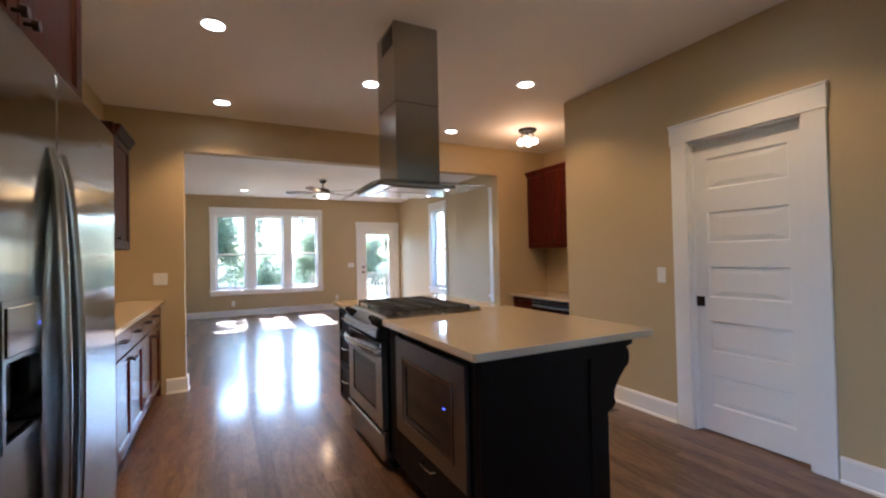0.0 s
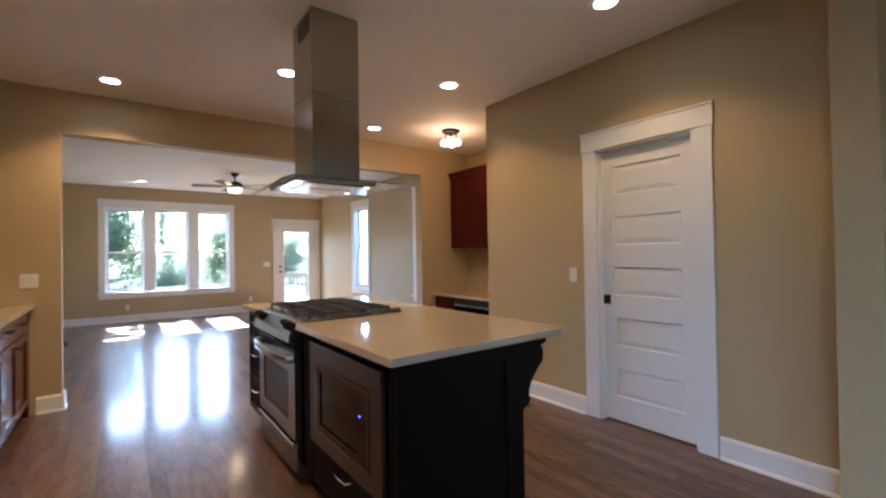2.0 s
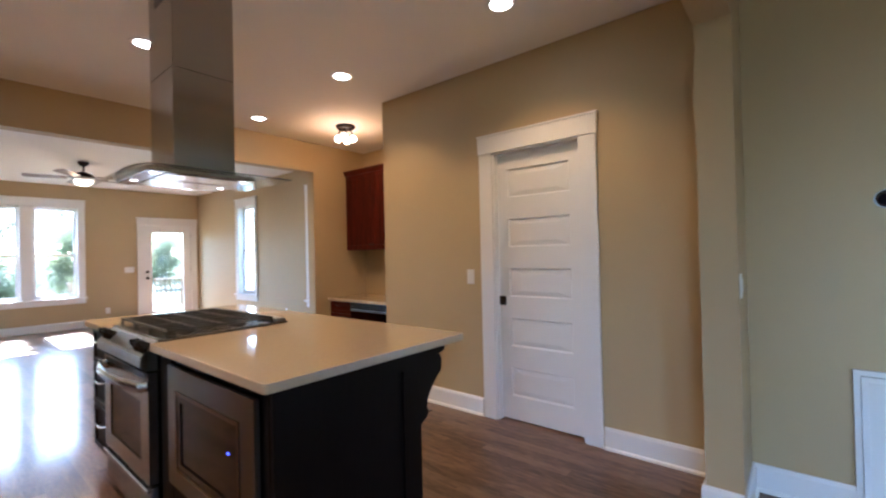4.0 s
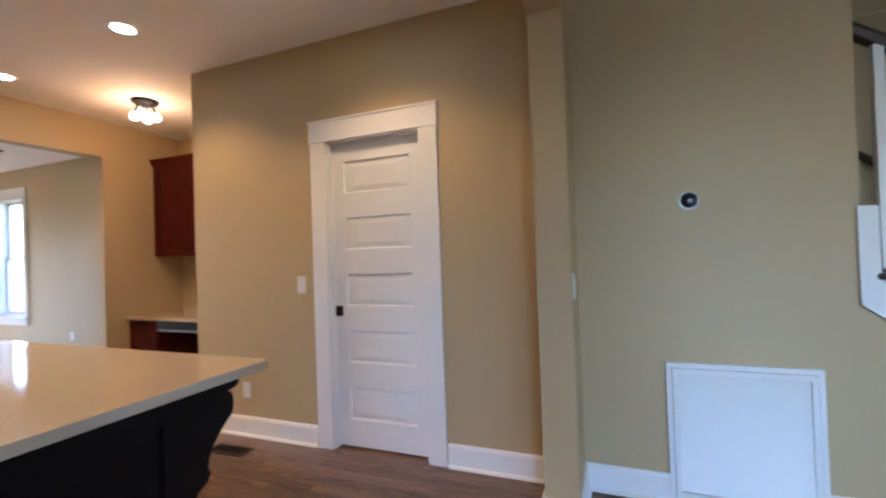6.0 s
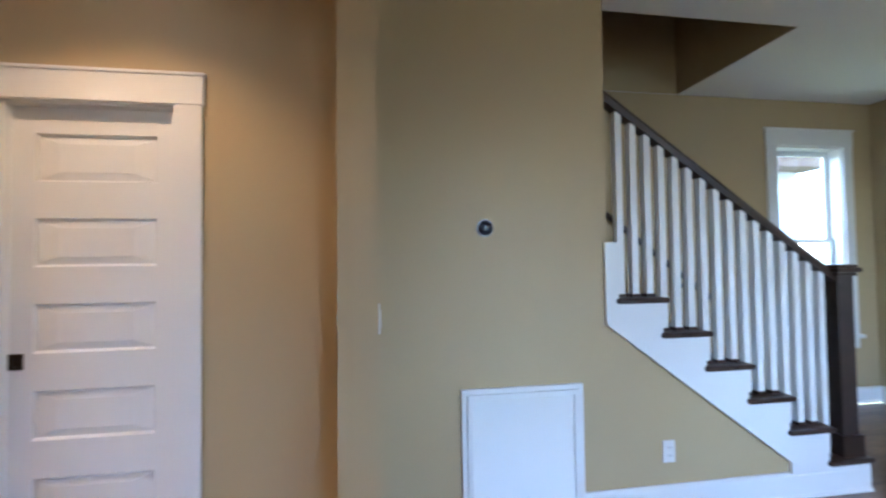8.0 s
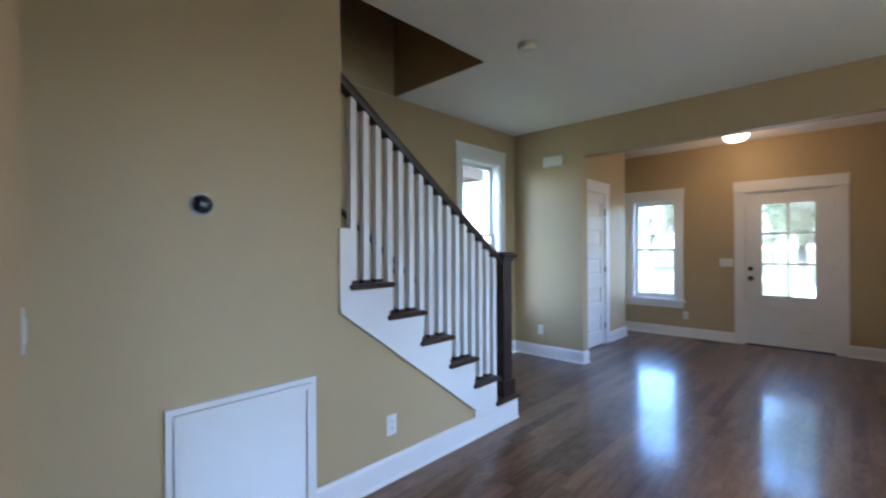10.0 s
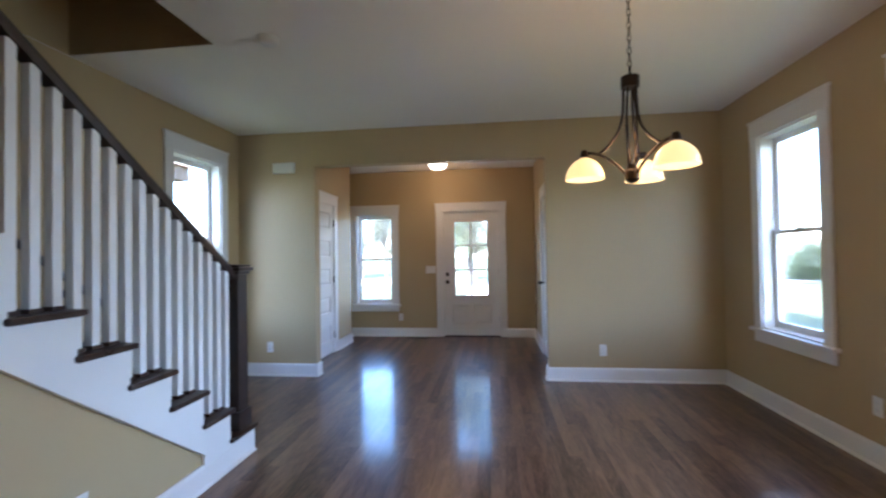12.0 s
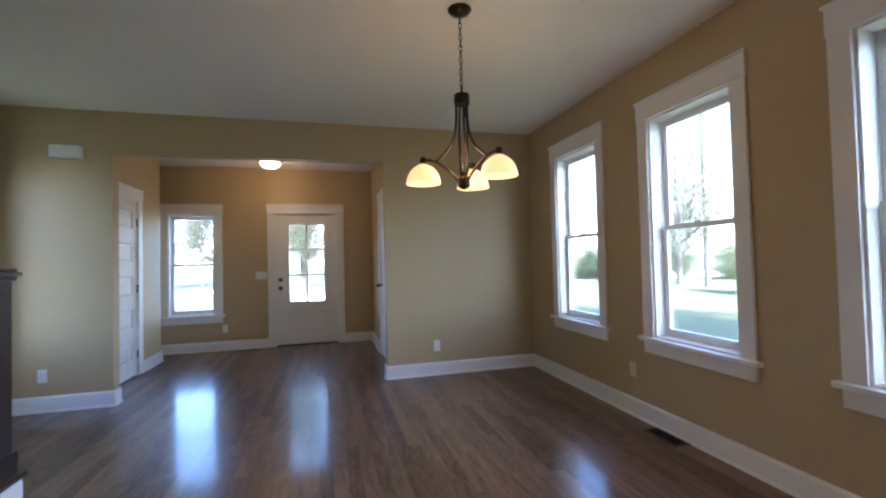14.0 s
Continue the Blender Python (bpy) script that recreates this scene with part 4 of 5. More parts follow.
# ---- island: front (appliance side) faces -x; local x runs along -y there
IX, IY0, IY1 = 1.40, 1.70, 3.97
isl = thing("island_cabinet", IX, 2.2, 0, "espresso-dark island base with panelled end and corbels", "cabinet", "kitchen island units")


def ipart(name, bm, m, parent=None, label="", smooth=False):
    ob = part(name, bm, m, parent or isl, label, smooth)
    if parent is None:
        ob.matrix_parent_inverse = Matrix.Translation((-IX, -2.2, 0))
    return ob


XR = 2.065
bm = slab(B(), IY0 + 0.021, 2.70, 0.10, 0.868, IX + 0.022, XR - 0.002, [], ALONG_Y)
ipart("body", bm, ESPRESSO)
ipart("toe_kick", bx(IX + 0.08, XR - 0.002, IY0 + 0.03, 2.70, 0.001, 0.10), ESPRESSO)
# end panel with stiles, rails and a recessed field
bm = slab(B(), IX + 0.002, XR + 0.012, 0.001, 0.868, IY0, IY0 + 0.02, [(IX + 0.07, XR - 0.09, 0.13, 0.80)])
box(bm, IX + 0.06, XR - 0.08, IY0 + 0.012, IY0 + 0.0195, 0.12, 0.81)
ipart("end_panel", bm, ESPRESSO)
ipart("back_panel", slab(B(), IY0 + 0.021, 2.70, 0.001, 0.868, XR, XR + 0.018, [], ALONG_Y), ESPRESSO)
f = ipart("drawer_front", bx(IX, IX + 0.02, 1.765, 2.56, 0.105, 0.318, 0.002), ESPRESSO)
ipart("handle", tube(B(), [(IX, 2.23, 0.265), (IX - 0.024, 2.225, 0.265), (IX - 0.03, 2.17, 0.265), (IX - 0.024, 2.115, 0.265), (IX, 2.11, 0.265)], 0.0055, 8), CHROME, f, "brushed nickel pull", True)
ipart("corner_stile", bx(IX, IX + 0.02, IY0 + 0.022, 1.762, 0.105, 0.866, 0.002), ESPRESSO)
ipart("side_stile", bx(IX, IX + 0.02, 2.565, 2.70, 0.105, 0.866, 0.002), ESPRESSO)


def corbel_profile():
    pts = [(XR + 0.013, 0.866), (2.250, 0.866), (2.250, 0.842), (2.228, 0.834)]
    for k in range(9):
        a = math.pi * k / 8
        pts.append((2.206 + 0.022 * math.sin(a), 0.785 + 0.045 * math.cos(a)))
    for k in range(1, 8):
        t = k / 8
        pts.append((2.206 - 0.085 * t - 0.012 * math.sin(math.pi * t), 0.740 - 0.115 * t))
    pts += [(2.122, 0.610), (2.132, 0.590), (2.12, 0.568), (XR + 0.013, 0.545)]
    return pts


for y0 in (IY0 + 0.004, 2.55, 3.87):
    ipart("corbel", prism(B(), corbel_profile(), ALONG_X, y0, y0 + 0.085), ESPRESSO, None, "carved scroll corbel")

far = thing("island_cabinet", IX, 3.74, 0, "espresso-dark island drawer unit beside the range", "cabinet", "kitchen island units", -90)
part("body", bx(-0.23, 0.23, 0.021, 0.70, 0.10, 0.868, 0.001), ESPRESSO, far)
part("toe_kick", bx(-0.23, 0.23, 0.08, 0.69, 0.001, 0.0995), ESPRESSO, far)
for z0, z1 in ((0.112, 0.37), (0.378, 0.63), (0.638, 0.858)):
    f = shaker("drawer_front", far, -0.226, 0.226, z0, z1, 0, ESPRESSO, 0.03)
    pull(f, 0, 0, (z0 + z1) / 2 + 0.04, 0.12, False, CHROME)
back = thing("island_back_panel", XR, 3.3, 0, "espresso-dark panelled back of the island", "panel")
o = part("panel_board", slab(B(), 2.701, IY1 - 0.002, 0.001, 0.868, XR, XR + 0.018, [], ALONG_Y), ESPRESSO, back)
o.matrix_parent_inverse = Matrix.Translation((-XR, -3.3, 0))

# worktop with the range cut-out
RY0, RY1 = 2.715, 3.485
bm = slab(B(), 1.36, 2.36, 1.668, 4.0, 0.870, 0.904, [(1.30, 2.035, RY0 - 0.003, RY1 + 0.003)], LEVEL)
corners = [e for e in bm.edges if len(e.link_faces) == 2 and e.calc_face_angle(0) > 1.0 and abs(e.verts[0].co.z - e.verts[1].co.z) > 0.02 and max(v.co.x for v in e.verts) > 2.3 or abs(e.verts[0].co.z - e.verts[1].co.z) > 0.02 and (abs(e.verts[0].co.y - 1.668) < 0.01 or abs(e.verts[0].co.y - 4.0) < 0.01)]
bmesh.ops.bevel(bm, geom=corners, offset=0.018, segments=4, profile=0.5, affect="EDGES")
bmesh.ops.bevel(bm, geom=[e for e in bm.edges if len(e.link_faces) == 2 and e.calc_face_angle(0) > 1.0], offset=0.003, segments=2, profile=0.5, affect="EDGES")
single("island_worktop", bm, QUARTZ, "polished beige quartz island worktop with overhang", "worktop")

# built-in microwave
mw = thing("microwave", IX, 2.162, 0.325, "built-in stainless microwave with dark window", "microwave", "", -90)
part("trim_frame", slab(B(), -0.385, 0.385, 0, 0.505, -0.022, -0.002, [(-0.275, 0.275, 0.09, 0.40)]), STEEL_DARK, mw)
door = part("door", slab(B(), -0.273, 0.273, 0.092, 0.398, -0.026, -0.006, [(-0.238, 0.17, 0.118, 0.372)]), BLACKGLASS, mw)
part("window", bx(-0.241, 0.173, -0.02, -0.012, 0.115, 0.375), BLACKGLASS, door)
part("bezel", slab(B(), -0.286, 0.286, 0.078, 0.412, -0.028, -0.0225, [(-0.272, 0.272, 0.093, 0.397)]), STEEL, mw)
part("display", bx(0.198, 0.215, -0.0275, -0.0262, 0.283, 0.290), LED, door)

# slide-in gas range
rg = thing("gas_range", IX, 3.1, 0, "stainless slide-in gas range with cast-iron grates", "range", "", -90)
part("body", bx(-0.378, 0.378, 0.022, 0.63, 0.02, 0.865, 0.002), ENAMEL, rg)
dw = part("warming_drawer", bx(-0.376, 0.376, -0.040, 0.02, 0.065, 0.240, 0.006), STEEL_V, rg)
part("lip", bx(-0.37, 0.37, -0.058, -0.0405, 0.216, 0.239, 0.005), CHROME, dw)
od = part("oven_door", slab(B(), -0.376, 0.376, 0.255, 0.765, -0.045, 0.02, [(-0.26, 0.26, 0.34, 0.62)]), STEEL_V, rg)
part("window", bx(-0.262, 0.262, -0.040, -0.034, 0.338, 0.622), BLACKGLASS, od)
part("vent_strip", bx(-0.33, 0.33, -0.0485, -0.0455, 0.735, 0.758, 0.001), DARKGREY, od)
pts = [(-0.355, -0.045, 0.705), (-0.35, -0.072, 0.706), (-0.2, -0.104, 0.708), (0, -0.115, 0.71), (0.2, -0.104, 0.708), (0.35, -0.072, 0.706), (0.355, -0.045, 0.705)]
part("handle", tube(B(), pts, 0.014, 12, 1.8), STEEL_HANDLE, od, "bowed tubular handle", True)
bm = B()
prism(bm, [(0.02, 0.775), (-0.050, 0.778), (-0.078, 0.80), (-0.074, 0.846), (-0.004, 0.912), (0.02, 0.912)], lambda u, d, w: (d, u, w), -0.378, 0.378)
cp = part("control_panel", bm, STEEL_V, rg)
part("touch_panel", prism(B(), [(-0.0645, 0.8575), (-0.0152, 0.9039), (-0.0132, 0.9018), (-0.0625, 0.8554)], lambda u, d, w: (d, u, w), -0.19, 0.19), STEEL_DARK, cp)
for u in (-0.325, -0.245, 0.245, 0.325):
    bm = cyl(B(), (u, -0.038, 0.876), (u, -0.048, 0.887), 0.028, 0.027, 20)
    cyl(bm, (u, -0.048, 0.887), (u, -0.065, 0.906), 0.022, 0.020, 20)
    box(bm, u - 0.005, u + 0.005, -0.082, -0.052, 0.892, 0.916, 0.002)
    part("knob", bm, ENAMEL, cp, "", True)
ct = part("cooktop", bx(-0.392, 0.392, 0.0, 0.645, 0.9065, 0.918, 0.004), COOKTOP, rg, "dark steel cooktop")
part("rear_trim", bx(-0.378, 0.378, 0.575, 0.64, 0.9185, 0.936, 0.005), STEEL_DARK, ct)
for cx in (-0.25, 0.0, 0.25):
    for cy in ((0.16, 0.42) if cx else (0.29,)):
        bm = cyl(B(), (cx, cy, 0.9185), (cx, cy, 0.930), 0.048, 0.042, 24)
        cyl(bm, (cx, cy, 0.930), (cx, cy, 0.938), 0.034, 0.030, 24)
        part("burner", bm, IRON, ct, "", True)
    bm = B()
    h0, h1 = 0.940, 0.952
    a, b = cx - 0.118, cx + 0.118
    for u in (a, cx - 0.04, cx + 0.04, b):
        box(bm, u - 0.0045, u + 0.0045, 0.04, 0.56, h0, h1, 0.0015)
    for v in (0.04, 0.165, 0.30, 0.435, 0.56):
        box(bm, a - 0.0055, b + 0.0055, v - 0.0045, v + 0.0045, h0 + 0.0004, h1 + 0.0004, 0.002)
    for u in (a, b):
        for v in (0.04, 0.56):
            box(bm, u - 0.006, u + 0.006, v - 0.006, v + 0.006, 0.9185, h0 + 0.002)
    part("grate", bm, IRON, ct)

# island hood
hd = thing("range_hood", 1.655, 2.9, CEIL, "stainless island range hood with curved glass canopy", "range hood")


def hpart(name, bm, m, parent=None, label="", smooth=False):
    ob = part(name, bm, m, parent or hd, label, smooth)
    if parent is None:
        ob.matrix_parent_inverse = Matrix.Translation((-1.655, -2.9, -CEIL))
    return ob


FX0, FX1, FY0, FY1 = 1.488, 1.786, 2.765, 3.09
hpart("lower_flue", bx(FX0 + 0.001, FX1 - 0.001, FY0 + 0.001, FY1 - 0.001, 1.71, 2.239, 0.001), STEEL_V)
up = hpart("upper_flue", slab(B(), FY0, FY1, 2.24, CEIL - 0.001, FX0, FX0 + 0.002, [(2.80, 3.0, 2.60, 2.72)], ALONG_Y), STEEL_V)
hpart("flue_sleeve", bx(FX0 + 0.0025, FX1, FY0, FY1, 2.24, CEIL - 0.001, 0.001), STEEL_V)
for k in range(9):
    hpart("louvre", bx(FX0 - 0.002, FX0 + 0.002, 2.802, 2.998, 2.606 + 0.013 * k, 2.612 + 0.013 * k), STEEL_DARK, up)
# curved glass: droops at the appliance side
gx = []
for k in range(26):
    x = 1.215 + (2.01 - 1.215) * (k / 25) ** 1.6
    t = min(0.93, max(0.0, (1.38 - x) / 0.178))
    gx.append((x, 1.706 - 0.105 * (1 - math.sqrt(1 - t * t))))
bm = B()
rows = []
for x, z in gx:
    rows.append([bm.verts.new((x, y, z + dz)) for y, dz in ((2.58, 0), (3.12, 0), (3.12, 0.008), (2.58, 0.008))])
for a, b in zip(rows, rows[1:]):
    for k in range(4):
        j = (k + 1) % 4
        bm.faces.new((a[k], a[j], b[j], b[k]))
bm.faces.new(rows[0])
bm.faces.new(rows[-1][::-1])
g = hpart("glass_canopy", bm, HOODGLASS, None, "curved clear glass canopy", True)
hpart("glass_edge", tube(B(), [(x, 2.577, z + 0.004) for x, z in gx], 0.003, 8), DARKGREY, g, "dark glass edge", True)
hpart("underbody", bx(1.33, 1.82, 2.61, 3.09, 1.682, 1.7055, 0.004), STEEL_V)
for y in (2.63, 2.82):
    hpart("filter", bx(1.41, 1.74, y, y + 0.165, 1.677, 1.682, 0.002), STEEL_V)
for x in (1.37, 1.78):
    for y in (2.66, 2.94):
        hpart("hood_light", lathe(B(), [(0, 1.679), (0.014, 1.679), (0.018, 1.682)], x, y, 18), HOODLAMP, None, "small lit hood lamp")

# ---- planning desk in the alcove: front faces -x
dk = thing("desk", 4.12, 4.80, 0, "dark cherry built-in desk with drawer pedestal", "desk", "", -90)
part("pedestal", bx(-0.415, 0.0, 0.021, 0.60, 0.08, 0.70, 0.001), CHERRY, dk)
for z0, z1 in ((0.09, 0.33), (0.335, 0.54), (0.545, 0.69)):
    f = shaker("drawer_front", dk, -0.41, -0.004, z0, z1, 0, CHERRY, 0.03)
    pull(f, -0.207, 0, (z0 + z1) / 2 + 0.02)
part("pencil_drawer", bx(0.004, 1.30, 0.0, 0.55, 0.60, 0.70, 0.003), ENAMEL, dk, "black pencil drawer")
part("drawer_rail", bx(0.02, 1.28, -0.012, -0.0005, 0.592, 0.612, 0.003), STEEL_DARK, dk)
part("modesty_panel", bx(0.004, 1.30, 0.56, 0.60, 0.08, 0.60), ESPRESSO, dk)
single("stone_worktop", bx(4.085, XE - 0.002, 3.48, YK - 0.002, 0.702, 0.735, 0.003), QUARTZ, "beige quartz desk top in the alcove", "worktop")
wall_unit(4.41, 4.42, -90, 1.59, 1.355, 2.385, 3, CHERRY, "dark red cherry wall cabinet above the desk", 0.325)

# ---------------------------------------------------------------- lights that show
for cx, cy in CANS + LIVING_CANS:
    ob = thing("recessed_light", cx, cy, CEIL, "lit recessed ceiling light with white trim ring", "ceiling light", "recessed lights")
    part("trim_ring", lathe(B(), [(0.064, -0.004), (0.07, -0.007), (0.09, -0.006), (0.094, -0.0005)], 0, 0, 32), WHITE, ob, smooth=True)
    part("lens", lathe(B(), [(0, -0.003), (0.064, -0.003)], 0, 0, 32), LENS, ob)

fl = thing("flush_ceiling_light", 3.74, 4.33, CEIL, "dark bronze ceiling light with four lit glass globes", "ceiling light")
part("canopy", lathe(B(), [(0, -0.032), (0.09, -0.03), (0.105, -0.018), (0.108, -0.001), (0, -0.001)], 0, 0, 36), BRONZE, fl, smooth=True)
for k in range(4):
    a = radians(45 + 90 * k)
    cx, cy = 0.082 * math.cos(a), 0.082 * math.sin(a)
    arm = part("arm", cyl(B(), (0.6 * cx, 0.6 * cy, -0.03), (cx, cy, -0.105), 0.006, seg=10), BRONZE, fl, smooth=True)
    part("globe", lathe(B(), [(0.0, -0.184)] + [(0.04 * math.sin(math.pi * j / 10), -0.144 - 0.04 * math.cos(math.pi * j / 10)) for j in range(1, 10)] + [(0.012, -0.104)], cx, cy, 20), BULB, arm, "lit glass globe", True)
lamp("alcove_lamp", 3.74, 4.33, CEIL - 0.32, 0.40, (1.0, 0.49, 0.17), 0.06)

en = thing("flush_ceiling_light", 2.64, -5.58, CEIL, "round flush ceiling light with lit frosted bowl", "ceiling light")
part("pan", lathe(B(), [(0, -0.001), (0.06, -0.001), (0.07, -0.035), (0.15, -0.04), (0.158, -0.055), (0.15, -0.066), (0.14, -0.068)], 0, 0, 36), BRONZE, en, smooth=True)
part("bowl", lathe(B(), [(0.139, -0.066), (0.128, -0.10), (0.097, -0.128), (0.05, -0.144), (0, -0.148)], 0, 0, 36), BOWL, en, "lit frosted glass bowl", True)
part("finial", lathe(B(), [(0.012, -0.144), (0.014, -0.156), (0.0, -0.166)], 0, 0, 14), BRONZE, en, smooth=True)
lamp("entry_lamp", 2.64, -5.58, CEIL - 0.21, 0.31, WARM, 0.1)

# chandelier
cd = thing("chandelier", 1.115, -1.63, CEIL, "dark bronze three-arm chandelier with lit amber glass shades", "chandelier")
part("canopy", lathe(B(), [(0, -0.04), (0.02, -0.038), (0.055, -0.024), (0.07, -0.006), (0.07, -0.001), (0, -0.001)], 0, 0, 32), BRONZE, cd, smooth=True)
z = -0.045
k = 0
while z > -0.46:
    bm = B()
    ring = []
    for j in range(13):
        a = 2 * math.pi * j / 12
        u, v = 0.009 * math.cos(a), 0.021 * math.sin(a)
        ring.append((u if k % 2 else 0, 0 if k % 2 else u, z - 0.02 + v))
    tube(bm, ring, 0.0026, 6)
    part("chain_link", bm, BRONZE, cd, smooth=True)
    z -= 0.034
    k += 1
part("hub_stem", cyl(B(), (0, 0, -0.46), (0, 0, -0.515), 0.007, seg=10), BRONZE, cd)
part("crown_ring", lathe(B(), [(0, -0.508), (0.044, -0.508), (0.046, -0.513), (0.046, -0.562), (0.044, -0.567), (0, -0.567)], 0, 0, 28), BRONZE, cd, smooth=True)
part("lower_hub", lathe(B(), [(0, -0.995), (0.03, -0.995), (0.037, -1.005), (0.037, -1.045), (0.024, -1.06), (0.0, -1.068)], 0, 0, 24), BRONZE, cd, smooth=True)
part("centre_cup", lathe(B(), [(0.0, -0.965), (0.024, -0.968), (0.026, -0.995), (0, -0.9955)], 0, 0, 20), BRONZE, cd, smooth=True)
for ang in (335, 238, 126):
    ca, sa = math.cos(radians(ang)), math.sin(radians(ang))
    R = 0.24
    # strap from the crown ring that bends out to the arm
    pts = []
    for j in range(15):
        t = j / 14
        r = 0.034 + 0.006 * t + 0.128 * t ** 4
        pts.append((r * ca, r * sa, -0.56 - 0.335 * t))
    part("strap", tube(B(), pts, 0.0075, 8), BRONZE, cd, smooth=True)
    # arm: from the lower hub up and over to the shade
    pts = []
    for j in range(15):
        t = j / 14
        pts.append(((0.03 + (R - 0.03) * t) * ca, (0.03 + (R - 0.03) * t) * sa, -1.02 + 0.142 * math.sin(min(1, t * 1.02) * math.pi / 2) ** 0.8))
    part("arm", tube(B(), pts, 0.008, 8), BRONZE, cd, smooth=True)
    # thin inner rods
    pts = [((0.018 + 0.012 * math.sin(math.pi * j / 8)) * math.cos(radians(ang + 60)), (0.018 + 0.012 * math.sin(math.pi * j / 8)) * math.sin(radians(ang + 60)), -0.56 - 0.41 * j / 8) for j in range(9)]
    part("rod", tube(B(), pts, 0.006, 8), BRONZE, cd, smooth=True)
    cx, cy = R * ca, R * sa
    part("socket_cup", lathe(B(), [(0, -0.862), (0.016, -0.862), (0.02, -0.874), (0.024, -0.898), (0.034, -0.905), (0.0, -0.906)], cx, cy, 20), BRONZE, cd, smooth=True)
    prof = [(0.026, -0.905)] + [(0.102 * math.sin(math.pi / 2 * t), -1.022 + 0.117 * math.cos(math.pi / 2 * t)) for t in [0.26 + 0.74 * j / 9 for j in range(10)]]
    prof += [(0.098, -1.021)] + [(0.098 * math.sin(math.pi / 2 * t), -1.024 + 0.115 * math.cos(math.pi / 2 * t)) for t in [1 - 0.74 * j / 9 for j in range(1, 10)]]
    part("shade", lathe(B(), prof, cx, cy, 32), AMBER, cd, "lit amber alabaster glass shade", True)
    part("bulb", lathe(B(), [(0.0, -0.995), (0.02, -0.985), (0.028, -0.965), (0.022, -0.94), (0.013, -0.92), (0.013, -0.908)], cx, cy, 16), BULB, cd, "lit bulb", True)

for k in range(3):
    a = radians(30 + 120 * k)
    cx, cy = 0.021 * math.cos(a), 0.021 * math.sin(a)
    part("candle_sleeve", lathe(B(), [(0.0, -0.928), (0.008, -0.93), (0.0095, -0.94), (0.0095, -0.9645), (0.0, -0.9648)], cx, cy, 14), BRONZE, cd, smooth=True)
lamp("chandelier_lamp", 1.115, -1.63, CEIL - 0.9, 0.3, WARM, 0.12)

# ceiling fan in the living room
fan = thing("ceiling_fan", 2.19, 8.48, CEIL, "dark bronze ceiling fan with wooden blades and lit bowl", "ceiling fan")
part("canopy", lathe(B(), [(0, -0.001), (0.068, -0.001), (0.066, -0.02), (0.04, -0.055), (0.018, -0.065), (0, -0.065)], 0, 0, 28), BRONZE, fan, smooth=True)
part("downrod", cyl(B(), (0, 0, -0.06), (0, 0, -0.15), 0.012, seg=12), BRONZE, fan)
part("motor", lathe(B(), [(0, -0.14), (0.04, -0.145), (0.10, -0.17), (0.13, -0.20), (0.13, -0.235), (0.09, -0.26), (0.06, -0.27), (0, -0.27)], 0, 0, 32), BRONZE, fan, smooth=True)
part("light_bowl", lathe(B(), [(0.105, -0.27), (0.115, -0.285), (0.10, -0.32), (0.06, -0.345), (0, -0.352)], 0, 0, 28), BOWL, fan, "lit frosted bowl", True)
blade = wood("fan_blade_wood", (0.05, 0.02, 0.012), (0.16, 0.07, 0.04), 0.35, (1.5, 12, 12))
for k in range(5):
    a = radians(20 + 72 * k)
    m = Matrix.Rotation(a, 4, "Z") @ Matrix.Translation((0, 0, -0.235)) @ Matrix.Rotation(radians(11), 4, "X")
    bm = B()
    out = [(0.19, -0.05), (0.30, -0.062), (0.62, -0.068), (0.655, -0.05), (0.665, 0), (0.655, 0.05), (0.62, 0.068), (0.30, 0.062), (0.19, 0.05)]
    prism(bm, out, LEVEL, -0.004, 0.004)
    bmesh.ops.transform(bm, matrix=m, verts=bm.verts[:])
    bl = part("blade", bm, blade, fan)
    bm = box(B(), 0.10, 0.25, -0.02, 0.02, 0.005, 0.011, 0.002)
    bmesh.ops.transform(bm, matrix=m, verts=bm.verts[:])
    part("blade_iron", bm, BRONZE, bl)
lamp("fan_lamp", 2.19, 8.48, CEIL - 0.42, 0.25, WARM, 0.1)
vt = thing("ceiling_register", 3.76, 7.33, CEIL, "white louvred ceiling air register", "vent")
part("frame", slab(B(), -0.17, 0.17, -0.1, 0.1, -0.008, -0.001, [(-0.145, 0.145, -0.075, 0.075)], LEVEL), WHITE, vt)
for k in range(9):
    part("slat", bx(-0.145, 0.145, -0.07 + 0.016 * k, -0.06 + 0.016 * k, -0.006, -0.003), WHITE, vt)
part("backing", bx(-0.146, 0.146, -0.076, 0.076, -0.0025, -0.0005), DARKGREY, vt)

# ---------------------------------------------------------------- outdoors
GZ = -0.55
bm = B()
vs = [bm.verts.new((x, y, GZ)) for x, y in ((-600, -600), (600, -600), (600, 600), (-600, 600))]
bm.faces.new(vs)
structure("ground", bm, GRASS, "sunlit mown lawn round the house")
bm = slab(B(), -300, 300, -34, -27, GZ + 0.004, GZ + 0.03, [], LEVEL)
structure("road", bm, GRAVEL, "pale street beyond the front lawn")
bm = slab(B(), 1.2, 3.2, -27, -9.5, GZ + 0.004, GZ + 0.04, [], LEVEL)
structure("pavement", bm, GRAVEL, "pale concrete front walk")
fnd = structure("wall_foundation", slab(B(), XW - T, XE + T, YF - T, YB + T, GZ - 0.1, -0.121, [], LEVEL), SIDING, "house foundation")


